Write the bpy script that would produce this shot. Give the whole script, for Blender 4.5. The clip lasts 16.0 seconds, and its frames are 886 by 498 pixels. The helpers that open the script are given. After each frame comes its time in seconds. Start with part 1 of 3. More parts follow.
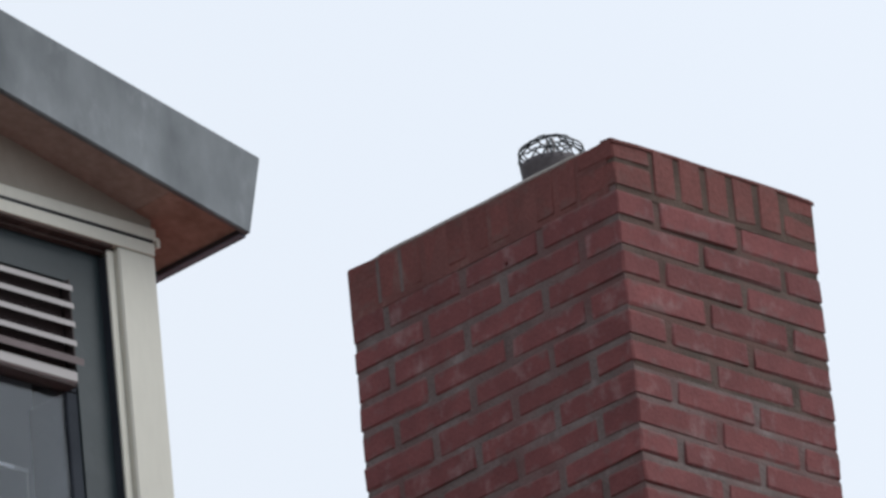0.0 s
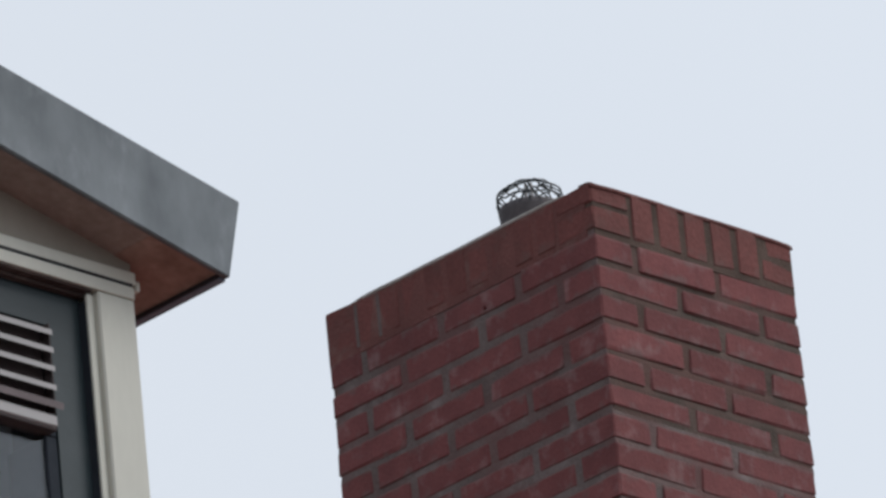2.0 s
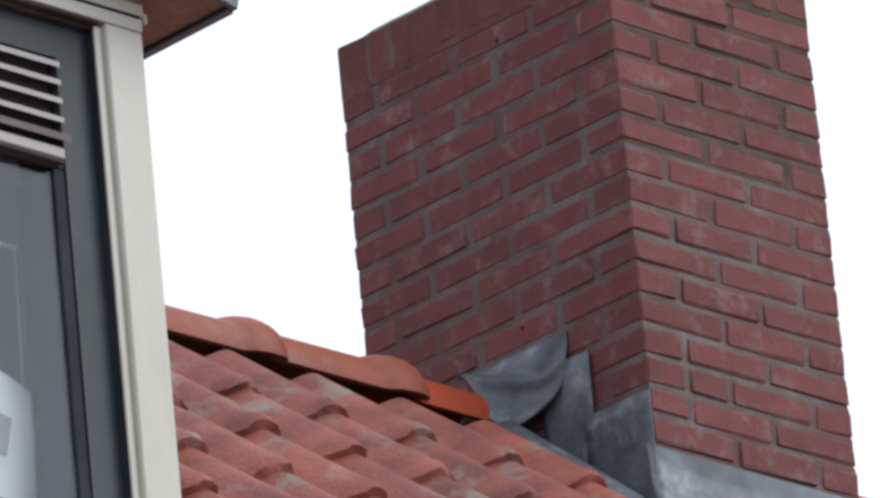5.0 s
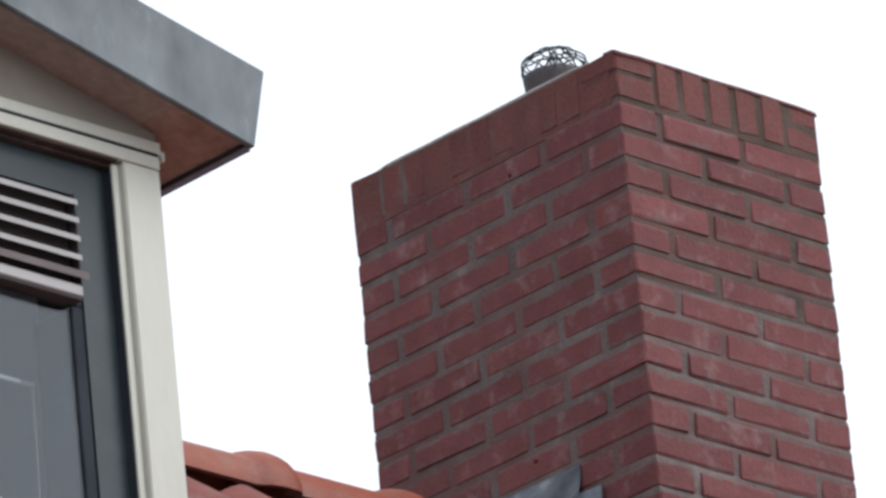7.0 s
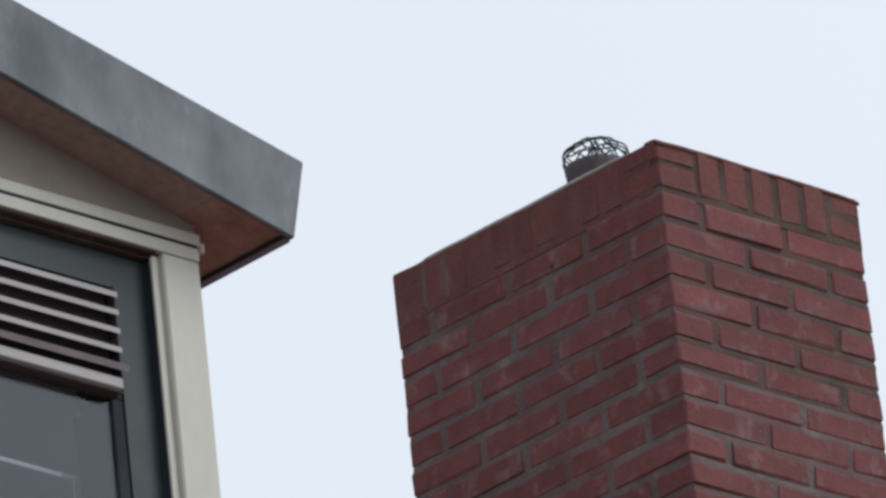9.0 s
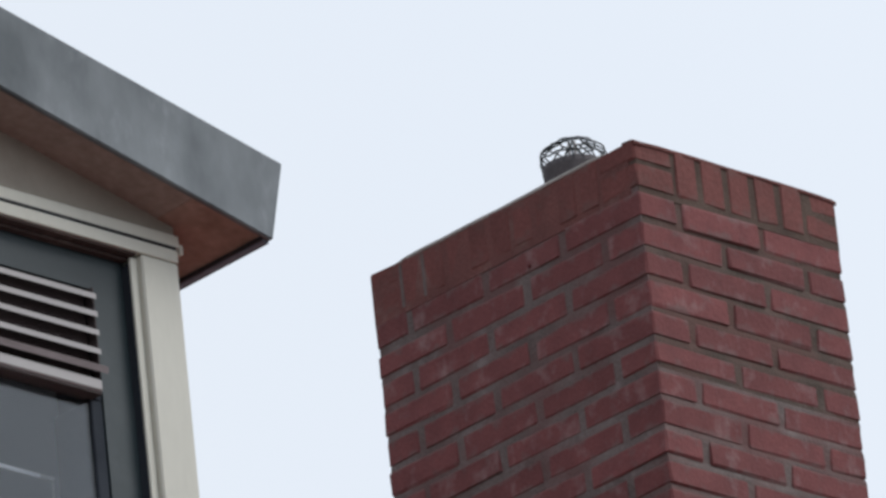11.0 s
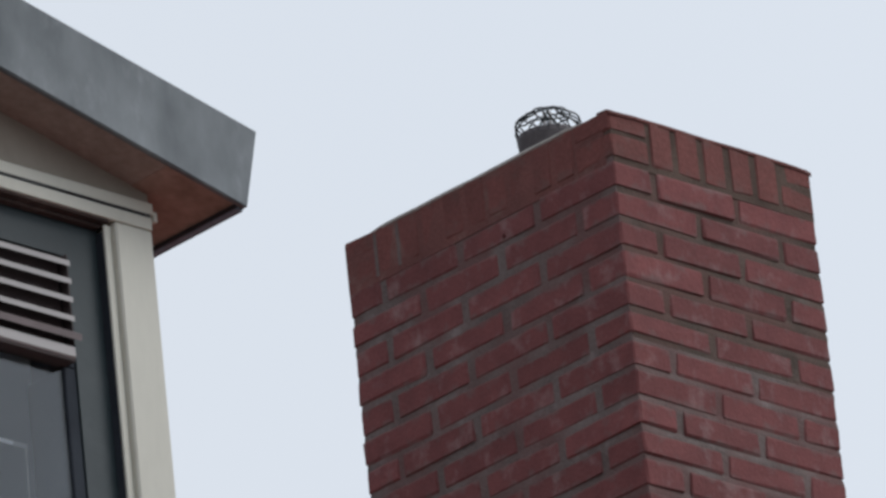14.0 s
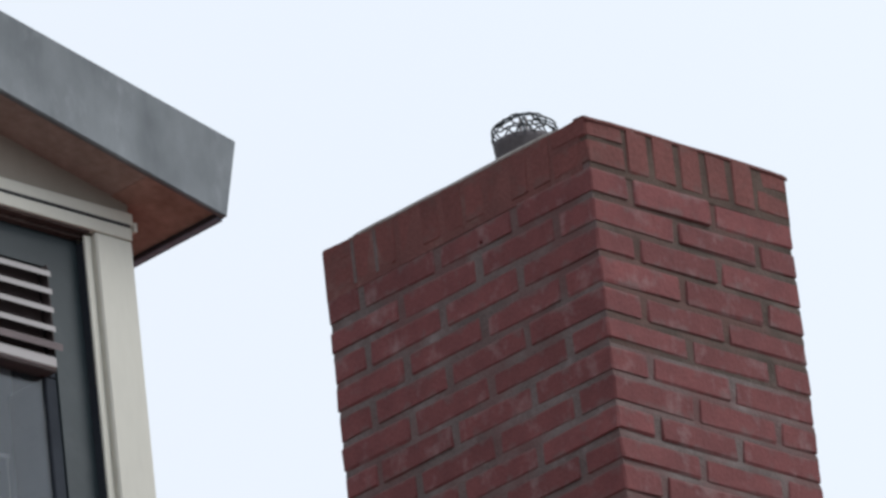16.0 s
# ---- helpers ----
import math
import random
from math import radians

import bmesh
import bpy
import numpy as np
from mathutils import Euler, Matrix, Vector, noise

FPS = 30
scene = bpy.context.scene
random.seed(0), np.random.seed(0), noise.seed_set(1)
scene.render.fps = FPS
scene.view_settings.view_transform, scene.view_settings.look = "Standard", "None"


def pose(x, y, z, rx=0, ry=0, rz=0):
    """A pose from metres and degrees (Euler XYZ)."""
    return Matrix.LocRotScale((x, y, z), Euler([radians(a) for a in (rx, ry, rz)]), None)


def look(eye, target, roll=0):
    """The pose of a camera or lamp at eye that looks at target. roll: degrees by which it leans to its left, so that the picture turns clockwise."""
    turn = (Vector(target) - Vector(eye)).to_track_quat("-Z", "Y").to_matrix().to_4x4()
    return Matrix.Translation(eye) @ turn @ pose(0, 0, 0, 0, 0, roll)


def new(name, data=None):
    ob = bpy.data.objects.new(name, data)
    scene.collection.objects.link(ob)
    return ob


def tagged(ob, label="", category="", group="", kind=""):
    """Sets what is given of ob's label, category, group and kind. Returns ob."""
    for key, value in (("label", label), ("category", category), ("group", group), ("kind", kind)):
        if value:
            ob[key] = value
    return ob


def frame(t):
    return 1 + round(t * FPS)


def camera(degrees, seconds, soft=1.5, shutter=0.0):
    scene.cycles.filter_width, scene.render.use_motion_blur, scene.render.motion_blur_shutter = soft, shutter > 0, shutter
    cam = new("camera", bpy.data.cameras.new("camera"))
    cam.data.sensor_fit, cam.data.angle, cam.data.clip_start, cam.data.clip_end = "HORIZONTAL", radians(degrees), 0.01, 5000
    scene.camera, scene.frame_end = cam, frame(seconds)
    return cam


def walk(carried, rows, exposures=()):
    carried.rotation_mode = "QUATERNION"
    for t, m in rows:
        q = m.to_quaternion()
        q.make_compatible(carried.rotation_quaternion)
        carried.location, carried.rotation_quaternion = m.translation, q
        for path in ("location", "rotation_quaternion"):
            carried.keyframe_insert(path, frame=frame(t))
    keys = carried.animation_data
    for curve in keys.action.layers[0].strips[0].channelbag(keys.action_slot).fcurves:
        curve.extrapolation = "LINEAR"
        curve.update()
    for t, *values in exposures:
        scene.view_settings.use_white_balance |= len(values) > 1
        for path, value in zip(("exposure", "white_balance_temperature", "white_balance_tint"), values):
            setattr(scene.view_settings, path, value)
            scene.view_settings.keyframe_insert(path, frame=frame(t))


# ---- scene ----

# ---- camera and its walk ----
cam = camera(4.1669, 16.0, soft=3.0)
EYE = Vector((-15.5798, -14.7628, 1.6))
# seconds, compass turn from +y towards +x, tilt above the horizon, roll (degrees), sway to the side, step ahead (metres)
WAY = (
    (0.00, 45.6116, 23.6781, -5.427, 0.005, -0.001),
    (0.50, 45.4272, 23.8227, -5.396, -0.000, -0.014),
    (1.00, 45.3591, 24.0326, -5.356, 0.013, -0.003),
    (1.50, 45.7068, 24.0059, -5.470, 0.008, 0.027),
    (2.00, 45.7894, 23.8904, -5.523, -0.012, 0.013),
    (2.50, 45.5669, 23.8513, -5.468, -0.007, -0.009),
    (3.00, 45.6125, 23.6799, -5.340, -0.018, -0.010),
    (3.50, 45.5713, 23.4922, -5.430, 0.008, 0.028),
    (4.00, 45.4880, 23.1903, -5.553, 0.030, 0.100),
    (4.20, 45.4960, 23.0349, -5.349, 0.035, 0.079),
    (4.60, 45.5029, 22.8183, -5.385, 0.032, 0.072),
    (5.00, 45.5031, 22.6876, -5.484, 0.024, 0.056),
    (5.40, 45.4954, 22.6366, -5.584, 0.017, 0.036),
    (5.80, 45.4953, 22.6724, -5.665, 0.009, 0.019),
    (6.30, 45.5163, 22.8497, -5.694, 0.001, 0.009),
    (6.50, 45.5483, 22.9420, -5.570, 0.000, -0.011),
    (7.00, 45.5824, 23.2486, -5.591, -0.007, -0.022),
    (7.50, 45.6545, 23.5618, -5.838, -0.006, -0.017),
    (8.00, 45.6257, 23.7561, -6.000, -0.013, -0.011),
    (8.50, 45.4611, 23.7929, -5.805, 0.002, 0.018),
    (9.00, 45.3720, 23.7505, -5.944, 0.009, 0.033),
    (9.20, 45.3864, 23.7417, -5.887, 0.005, 0.046),
    (9.70, 45.4153, 23.7174, -5.898, 0.005, 0.038),
    (10.25, 45.4742, 23.7002, -5.955, 0.004, 0.019),
    (10.80, 45.5123, 23.6980, -6.018, 0.003, -0.001),
    (11.30, 45.4862, 23.7132, -6.044, 0.003, -0.009),
    (11.50, 45.4213, 23.7139, -5.967, -0.006, -0.025),
    (12.00, 45.2294, 23.7875, -5.873, 0.005, 0.002),
    (12.50, 45.1962, 23.7619, -5.985, -0.003, -0.025),
    (13.00, 45.1517, 23.7699, -6.052, 0.010, 0.011),
    (13.50, 45.3365, 23.7061, -5.823, 0.021, 0.035),
    (14.00, 45.6162, 23.5724, -5.859, 0.003, 0.021),
    (14.50, 45.7903, 23.4019, -5.673, -0.017, -0.051),
    (15.00, 45.7474, 23.4598, -6.237, -0.004, 0.012),
    (15.50, 45.7486, 23.4956, -6.273, -0.004, 0.005),
    (16.00, 45.7834, 23.5242, -6.197, -0.015, -0.048),
)


def stand(turn, tilt, roll, sway, ahead):
    a, e = radians(turn), radians(tilt)
    eye = EYE + Vector((math.cos(a), -math.sin(a), 0)) * sway + Vector((math.sin(a), math.cos(a), 0)) * ahead
    return look(eye, eye + Vector((math.sin(a) * math.cos(e), math.cos(a) * math.cos(e), math.sin(e))) * 20, roll)


EXPOSURE = ((0.0, 0.12), (1.0, 0.05), (2.0, -0.08), (3.5, -0.1), (4.2, 0.02), (5.2, 0.55), (6.3, 0.71), (7.0, 0.53),
            (8.0, 0.23), (9.0, 0.06), (11.3, 0.08), (12.5, -0.05), (13.5, -0.14), (14.5, 0.0), (15.5, 0.1), (16.0, 0.17))
walk(cam, [(t, stand(*row)) for t, *row in WAY], EXPOSURE)

# ---- sky and sun ----
world = bpy.data.worlds.new("overcast_sky")
scene.world = world
world.use_nodes = True
wn, wl = world.node_tree.nodes, world.node_tree.links
wn.clear()
sky = wn.new("ShaderNodeTexSky")
sky.sky_type, sky.sun_disc = "NISHITA", False
sky.sun_elevation, sky.sun_rotation = radians(44), radians(144)
coord = wn.new("ShaderNodeTexCoord")
cloud = wn.new("ShaderNodeTexNoise")
cloud.inputs["Scale"].default_value, cloud.inputs["Detail"].default_value = 5.0, 3.0
ramp = wn.new("ShaderNodeValToRGB")
ramp.color_ramp.elements[0].position, ramp.color_ramp.elements[0].color = 0.3, (0.75, 0.82, 0.918, 1)
ramp.color_ramp.elements[1].position, ramp.color_ramp.elements[1].color = 0.7, (0.812, 0.868, 0.945, 1)
clear_sky = wn.new("ShaderNodeBackground")
clear_sky.inputs["Strength"].default_value = 0.1
overcast = wn.new("ShaderNodeBackground")
overcast.inputs["Strength"].default_value = 1.0
mixed = wn.new("ShaderNodeMixShader")
mixed.inputs[0].default_value = 0.92
wout = wn.new("ShaderNodeOutputWorld")
# the cloud cover thins towards the sun, so that side is brighter
side_dot = wn.new("ShaderNodeVectorMath")
side_dot.operation = "DOT_PRODUCT"
side_dot.inputs[1].default_value = (0.83, -0.50, 0.25)
glow = wn.new("ShaderNodeMapRange")
glow.interpolation_type = "SMOOTHSTEP"
glow.inputs["From Min"].default_value, glow.inputs["From Max"].default_value = -1.0, 1.1
glow.inputs["To Min"].default_value, glow.inputs["To Max"].default_value = 0.58, 1.2
wl.new(coord.outputs["Generated"], side_dot.inputs[0])
wl.new(side_dot.outputs["Value"], glow.inputs["Value"])
wl.new(glow.outputs[0], overcast.inputs["Strength"])
wl.new(coord.outputs["Generated"], cloud.inputs["Vector"])
wl.new(cloud.outputs["Fac"], ramp.inputs["Fac"])
wl.new(sky.outputs["Color"], clear_sky.inputs["Color"])
wl.new(ramp.outputs["Color"], overcast.inputs["Color"])
wl.new(clear_sky.outputs[0], mixed.inputs[1])
wl.new(overcast.outputs[0], mixed.inputs[2])
wl.new(mixed.outputs[0], wout.inputs["Surface"])

sun = new("sun", bpy.data.lights.new("sun", "SUN"))
sun.data.energy, sun.data.angle, sun.data.color = 1.0, radians(35), (1.0, 0.95, 0.9)
sun.matrix_world = look((8, -11, 13), (0, 0, 0))


# ---- materials ----
def material(name, c1, c2, rough=0.8, metal=0.0, scale=6.0, fine=90.0, bump=0.25, stain=None, stain_amount=0.0,
             stain_scale=3.0, vary=0.0, stretch=(1, 1, 1), spec=0.4, fine_amount=0.35, smear=None, patch=None):
    """Two colours broken up by coarse noise, fine grain on top, optional stains with edges of their own, and relief."""
    m = bpy.data.materials.new(name)
    m.use_nodes = True
    n, l = m.node_tree.nodes, m.node_tree.links
    b = n["Principled BSDF"]
    b.inputs["Roughness"].default_value, b.inputs["Metallic"].default_value = rough, metal
    b.inputs["Specular IOR Level"].default_value = spec
    tc, info = n.new("ShaderNodeTexCoord"), n.new("ShaderNodeObjectInfo")
    geo = n.new("ShaderNodeNewGeometry")
    mp = n.new("ShaderNodeMapping")
    mp.inputs["Scale"].default_value = stretch
    l.new(geo.outputs["Position"], mp.inputs["Vector"])
    coarse, grain = n.new("ShaderNodeTexNoise"), n.new("ShaderNodeTexNoise")
    for tex, s, d in ((coarse, scale, 5.0), (grain, fine, 4.0)):
        tex.inputs["Scale"].default_value, tex.inputs["Detail"].default_value = s, d
        l.new(mp.outputs["Vector"], tex.inputs["Vector"])
    r = n.new("ShaderNodeValToRGB")
    r.color_ramp.elements[0].position, r.color_ramp.elements[0].color = 0.32, (*c1, 1)
    r.color_ramp.elements[1].position, r.color_ramp.elements[1].color = 0.68, (*c2, 1)
    l.new(coarse.outputs["Fac"], r.inputs["Fac"])
    col = r.outputs["Color"]
    if fine_amount:
        g = n.new("ShaderNodeMapRange")
        g.inputs["To Min"].default_value, g.inputs["To Max"].default_value = 1 - fine_amount, 1 + fine_amount
        l.new(grain.outputs["Fac"], g.inputs["Value"])
        mul = n.new("ShaderNodeVectorMath")
        mul.operation = "SCALE"
        l.new(col, mul.inputs[0])
        l.new(g.outputs[0], mul.inputs["Scale"])
        col = mul.outputs[0]
    if vary:
        g = n.new("ShaderNodeMapRange")
        g.inputs["To Min"].default_value, g.inputs["To Max"].default_value = 1 - vary, 1 + vary
        l.new(info.outputs["Random"], g.inputs["Value"])
        mul = n.new("ShaderNodeVectorMath")
        mul.operation = "SCALE"
        l.new(col, mul.inputs[0])
        l.new(g.outputs[0], mul.inputs["Scale"])
        col = mul.outputs[0]
    if stain:
        sn = n.new("ShaderNodeTexNoise")
        sn.inputs["Scale"].default_value, sn.inputs["Detail"].default_value = stain_scale, 6.0
        sn.inputs["Roughness"].default_value = 0.65
        l.new(mp.outputs["Vector"], sn.inputs["Vector"])
        sr = n.new("ShaderNodeMapRange")
        sr.inputs["From Min"].default_value, sr.inputs["From Max"].default_value = 0.54, 0.72
        sr.inputs["To Max"].default_value = stain_amount
        l.new(sn.outputs["Fac"], sr.inputs["Value"])
        mx = n.new("ShaderNodeMix")
        mx.data_type = "RGBA"
        l.new(sr.outputs[0], mx.inputs[0])
        l.new(col, mx.inputs[6])
        mx.inputs[7].default_value = (*stain, 1)
        col = mx.outputs[2]
    if smear:
        # mortar left on the rims of a brick, with a ragged edge
        sep = n.new("ShaderNodeSeparateXYZ")
        l.new(tc.outputs["Generated"], sep.inputs[0])
        rag = n.new("ShaderNodeTexNoise")
        rag.inputs["Scale"].default_value, rag.inputs["Detail"].default_value = 28.0, 4.0
        l.new(geo.outputs["Position"], rag.inputs["Vector"])
        up = n.new("ShaderNodeMath")
        up.operation, up.inputs[1].default_value = "SUBTRACT", 0.5
        l.new(sep.outputs["Z"], up.inputs[0])
        rim = n.new("ShaderNodeMath")
        rim.operation = "ABSOLUTE"
        l.new(up.outputs[0], rim.inputs[0])
        dist = n.new("ShaderNodeMath")
        dist.operation, dist.inputs[1].default_value = "MULTIPLY", 0.72
        l.new(rim.outputs[0], dist.inputs[0])
        add = n.new("ShaderNodeMath")
        add.operation = "MULTIPLY_ADD"
        add.inputs[1].default_value = 1.1
        l.new(rag.outputs["Fac"], add.inputs[0])
        l.new(dist.outputs[0], add.inputs[2])
        lim = n.new("ShaderNodeMapRange")
        lim.inputs["From Min"].default_value, lim.inputs["From Max"].default_value = 0.78, 0.97
        lim.inputs["To Max"].default_value = 0.62
        l.new(add.outputs[0], lim.inputs["Value"])
        mx = n.new("ShaderNodeMix")
        mx.data_type = "RGBA"
        l.new(lim.outputs[0], mx.inputs[0])
        l.new(col, mx.inputs[6])
        mx.inputs[7].default_value = (*smear, 1)
        col = mx.outputs[2]
    if patch:
        # broad ragged patches where the joints were smeared with brick dust
        pn = n.new("ShaderNodeTexNoise")
        pn.inputs["Scale"].default_value, pn.inputs["Detail"].default_value = 5.0, 6.0
        l.new(geo.outputs["Position"], pn.inputs["Vector"])
        pr = n.new("ShaderNodeMapRange")
        pr.inputs["From Min"].default_value, pr.inputs["From Max"].default_value = 0.44, 0.60
        pr.inputs["To Max"].default_value = 0.8
        l.new(pn.outputs["Fac"], pr.inputs["Value"])
        mx = n.new("ShaderNodeMix")
        mx.data_type = "RGBA"
        l.new(pr.outputs[0], mx.inputs[0])
        l.new(col, mx.inputs[6])
        mx.inputs[7].default_value = (*patch, 1)
        col = mx.outputs[2]
    l.new(col, b.inputs["Base Color"])
    bp = n.new("ShaderNodeBump")
    bp.inputs["Strength"].default_value, bp.inputs["Distance"].default_value = bump, 0.004
    l.new(grain.outputs["Fac"], bp.inputs["Height"])
    l.new(bp.outputs["Normal"], b.inputs["Normal"])
    return m


BRICK = material("red_brick", (0.160, 0.054, 0.054), (0.205, 0.069, 0.067), 0.9, scale=16, fine=150, bump=0.5,
                 stain=(0.33, 0.24, 0.235), stain_amount=0.55, stain_scale=15, vary=0.14, smear=(0.165, 0.112, 0.105), stretch=(1, 1, 0.8),
                 fine_amount=0.2)
CAP_BRICK = material("weathered_cap_brick", (0.145, 0.053, 0.047), (0.20, 0.069, 0.061), 0.9, scale=7, fine=110, bump=0.5,
                     stain=(0.11, 0.075, 0.065), stain_amount=0.6, stain_scale=6, vary=0.07, smear=(0.15, 0.085, 0.075))
MORTAR = material("lime_mortar", (0.118, 0.092, 0.086), (0.188, 0.153, 0.144), 0.95, scale=9, fine=160, bump=0.7,
                  stain=(0.30, 0.255, 0.25), stain_amount=0.6, stain_scale=12, stretch=(1, 1, 0.8), patch=(0.145, 0.072, 0.068))
CEMENT = material("cement_cap", (0.36, 0.34, 0.31), (0.50, 0.48, 0.45), 0.95, scale=6, fine=120, bump=0.6)
CLAY = material("clay_roof_tile", (0.150, 0.037, 0.028), (0.305, 0.077, 0.054), 0.6, scale=11, fine=150, bump=0.7,
                stain=(0.25, 0.23, 0.19), stain_amount=0.95, stain_scale=9, vary=0.22, fine_amount=0.45)
RIDGE_CLAY = material("clay_ridge_tile", (0.245, 0.056, 0.031), (0.345, 0.086, 0.047), 0.55, scale=5, fine=120, bump=0.3,
                      stain=(0.22, 0.18, 0.14), stain_amount=0.55, stain_scale=8, vary=0.1)
NEW_CLAY = material("new_orange_clay", (0.40, 0.060, 0.022), (0.50, 0.088, 0.031), 0.45, scale=5, fine=120, bump=0.2)
LEAD = material("weathered_lead", (0.070, 0.077, 0.090), (0.155, 0.170, 0.193), 0.45, 0.4, scale=7, fine=60, bump=0.3,
                stain=(0.45, 0.47, 0.50), stain_amount=0.5, stain_scale=11)
ZINC = material("weathered_zinc", (0.085, 0.098, 0.107), (0.190, 0.210, 0.222), 0.55, 0.3, scale=7, fine=45, bump=0.12,
                stain=(0.29, 0.31, 0.33), stain_amount=0.5, stain_scale=9, fine_amount=0.15, stretch=(1.1, 1, 0.6))
SOFFIT = material("brown_stained_soffit", (0.285, 0.221, 0.192), (0.385, 0.304, 0.266), 0.7, scale=4, fine=60, bump=0.15,
                  stain=(0.26, 0.165, 0.13), stain_amount=0.6, stain_scale=4)
# soffit brown made redder where the outer corner catches more light; stains on top
SOFFIT_END = material("lit_end_board", (0.28, 0.182, 0.147), (0.385, 0.258, 0.213), 0.65, scale=6, fine=60, bump=0.15,
                      stain=(0.13, 0.07, 0.05), stain_amount=0.6, stain_scale=7)
# cream darkened to carry the soffit's shade, with brown stains at random
SHADED_PANEL = material("shaded_cream_panel", (0.26, 0.226, 0.187), (0.36, 0.32, 0.267), 0.7, scale=3, fine=70, bump=0.08,
                 stain=(0.17, 0.135, 0.11), stain_amount=0.55, stain_scale=3, fine_amount=0.06)
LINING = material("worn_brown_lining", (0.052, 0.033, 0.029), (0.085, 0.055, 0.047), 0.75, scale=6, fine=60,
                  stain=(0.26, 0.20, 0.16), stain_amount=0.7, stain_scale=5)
CREAM = material("cream_paint", (0.56, 0.55, 0.47), (0.64, 0.63, 0.55), 0.5, scale=3, fine=70, bump=0.08,
                 stain=(0.44, 0.42, 0.36), stain_amount=0.35, stain_scale=5, fine_amount=0.05, stretch=(1, 1, 0.3))
GREEN = material("dark_green_paint", (0.024, 0.036, 0.041), (0.034, 0.049, 0.055), 0.45, scale=4, fine=60, bump=0.08,
                 stain=(0.07, 0.08, 0.085), stain_amount=0.3, stain_scale=8, fine_amount=0.1)
BEAD = material("dark_slate_bead", (0.030, 0.036, 0.045), (0.045, 0.053, 0.065), 0.8, fine_amount=0.1, spec=0.15)
# darker, bluer copy of the room plaster; holds back the daylight on one side wall
SHADED_WALL = material("shaded_wall_plaster", (0.20, 0.215, 0.24), (0.25, 0.265, 0.29), 0.8, scale=3, fine=60, bump=0.05, fine_amount=0.05)
# dark brown that puts the shade between the louvres into the housing's colour
SLOT = material("slot_shade_brown", (0.062, 0.047, 0.047), (0.088, 0.068, 0.067), 0.7, fine_amount=0.1)
BROWN_ALU = material("brown_louvre", (0.125, 0.10, 0.10), (0.19, 0.155, 0.155), 0.55, 0.2, scale=6, fine=60, stretch=(0.3, 1, 1))
RUBBER = material("black_seal", (0.018, 0.021, 0.025), (0.030, 0.035, 0.040), 0.6, fine_amount=0.1)
ALU = material("grey_aluminium", (0.33, 0.315, 0.312), (0.44, 0.42, 0.414), 0.45, 0.2, scale=5, fine=60, bump=0.05,
               stain=(0.30, 0.26, 0.26), stain_amount=0.4, stain_scale=9, fine_amount=0.06, stretch=(0.3, 1, 1))
POT = material("dark_flue_pipe", (0.085, 0.075, 0.08), (0.13, 0.115, 0.12), 0.65, 0.2, scale=9, fine=80, bump=0.2)
WIRE = material("blackened_wire", (0.02, 0.024, 0.028), (0.05, 0.055, 0.06), 0.5, 0.5, scale=20)
WALLS = material("interior_plaster", (0.42, 0.43, 0.45), (0.48, 0.49, 0.51), 0.9, scale=2, fine=60, fine_amount=0.05)
WHITE = material("white_fabric", (0.76, 0.78, 0.82), (0.82, 0.84, 0.87), 0.9, scale=5, fine=200, bump=0.2, fine_amount=0.05)
GREYPAD = material("grey_fabric", (0.30, 0.31, 0.33), (0.36, 0.37, 0.39), 0.9, scale=20, fine=200)
PAVING = material("grey_paving", (0.12, 0.115, 0.11), (0.19, 0.18, 0.172), 0.9, scale=0.6, fine=12)
HOUSE_BRICK = material("house_brick", (0.22, 0.075, 0.06), (0.32, 0.12, 0.09), 0.9, scale=3, fine=40, bump=0.4)
# zinc lightened and blued to make up for the dim light under the lip
EDGE_ZINC = material("lifted_zinc_edge", (0.16, 0.215, 0.28), (0.22, 0.285, 0.36), 0.5, 0.2, scale=6, fine=60, bump=0.1)
PLUG = material("dark_red_plug", (0.10, 0.015, 0.015), (0.16, 0.02, 0.02), 0.5)
UNDERLAY = material("dark_underlay", (0.02, 0.018, 0.017), (0.035, 0.03, 0.028), 0.95)

GLASS = bpy.data.materials.new("window_glass")
GLASS.use_nodes = True
gb = GLASS.node_tree.nodes["Principled BSDF"]
gb.inputs["Base Color"].default_value = (0.86, 0.9, 0.93, 1)
gb.inputs["Roughness"].default_value, gb.inputs["Transmission Weight"].default_value = 0.02, 1.0
gb.inputs["IOR"].default_value = 1.5


# ---- mesh helpers ----
def link_mesh(name, bm, mat, parent=None, label="", smooth=False):
    me = bpy.data.meshes.new(name)
    bmesh.ops.recalc_face_normals(bm, faces=bm.faces)
    bm.to_mesh(me)
    bm.free()
    me.materials.append(mat)
    if smooth:
        me.shade_smooth()
    ob = new(name, me)
    ob.parent = parent
    return tagged(ob, label)


def part(name, bm, mat, parent, label="", smooth=False):
    return link_mesh(name, bm, mat, parent, label, smooth)


def share(name, me, m, parent):
    ob = new(name, me)
    ob.parent, ob.matrix_local = parent, m
    return ob


def thing(name, label, category, kind="", at=(0, 0, 0)):
    ob = new(name)
    ob.location = at
    bpy.context.view_layer.update()
    return tagged(ob, label, category, kind=kind)


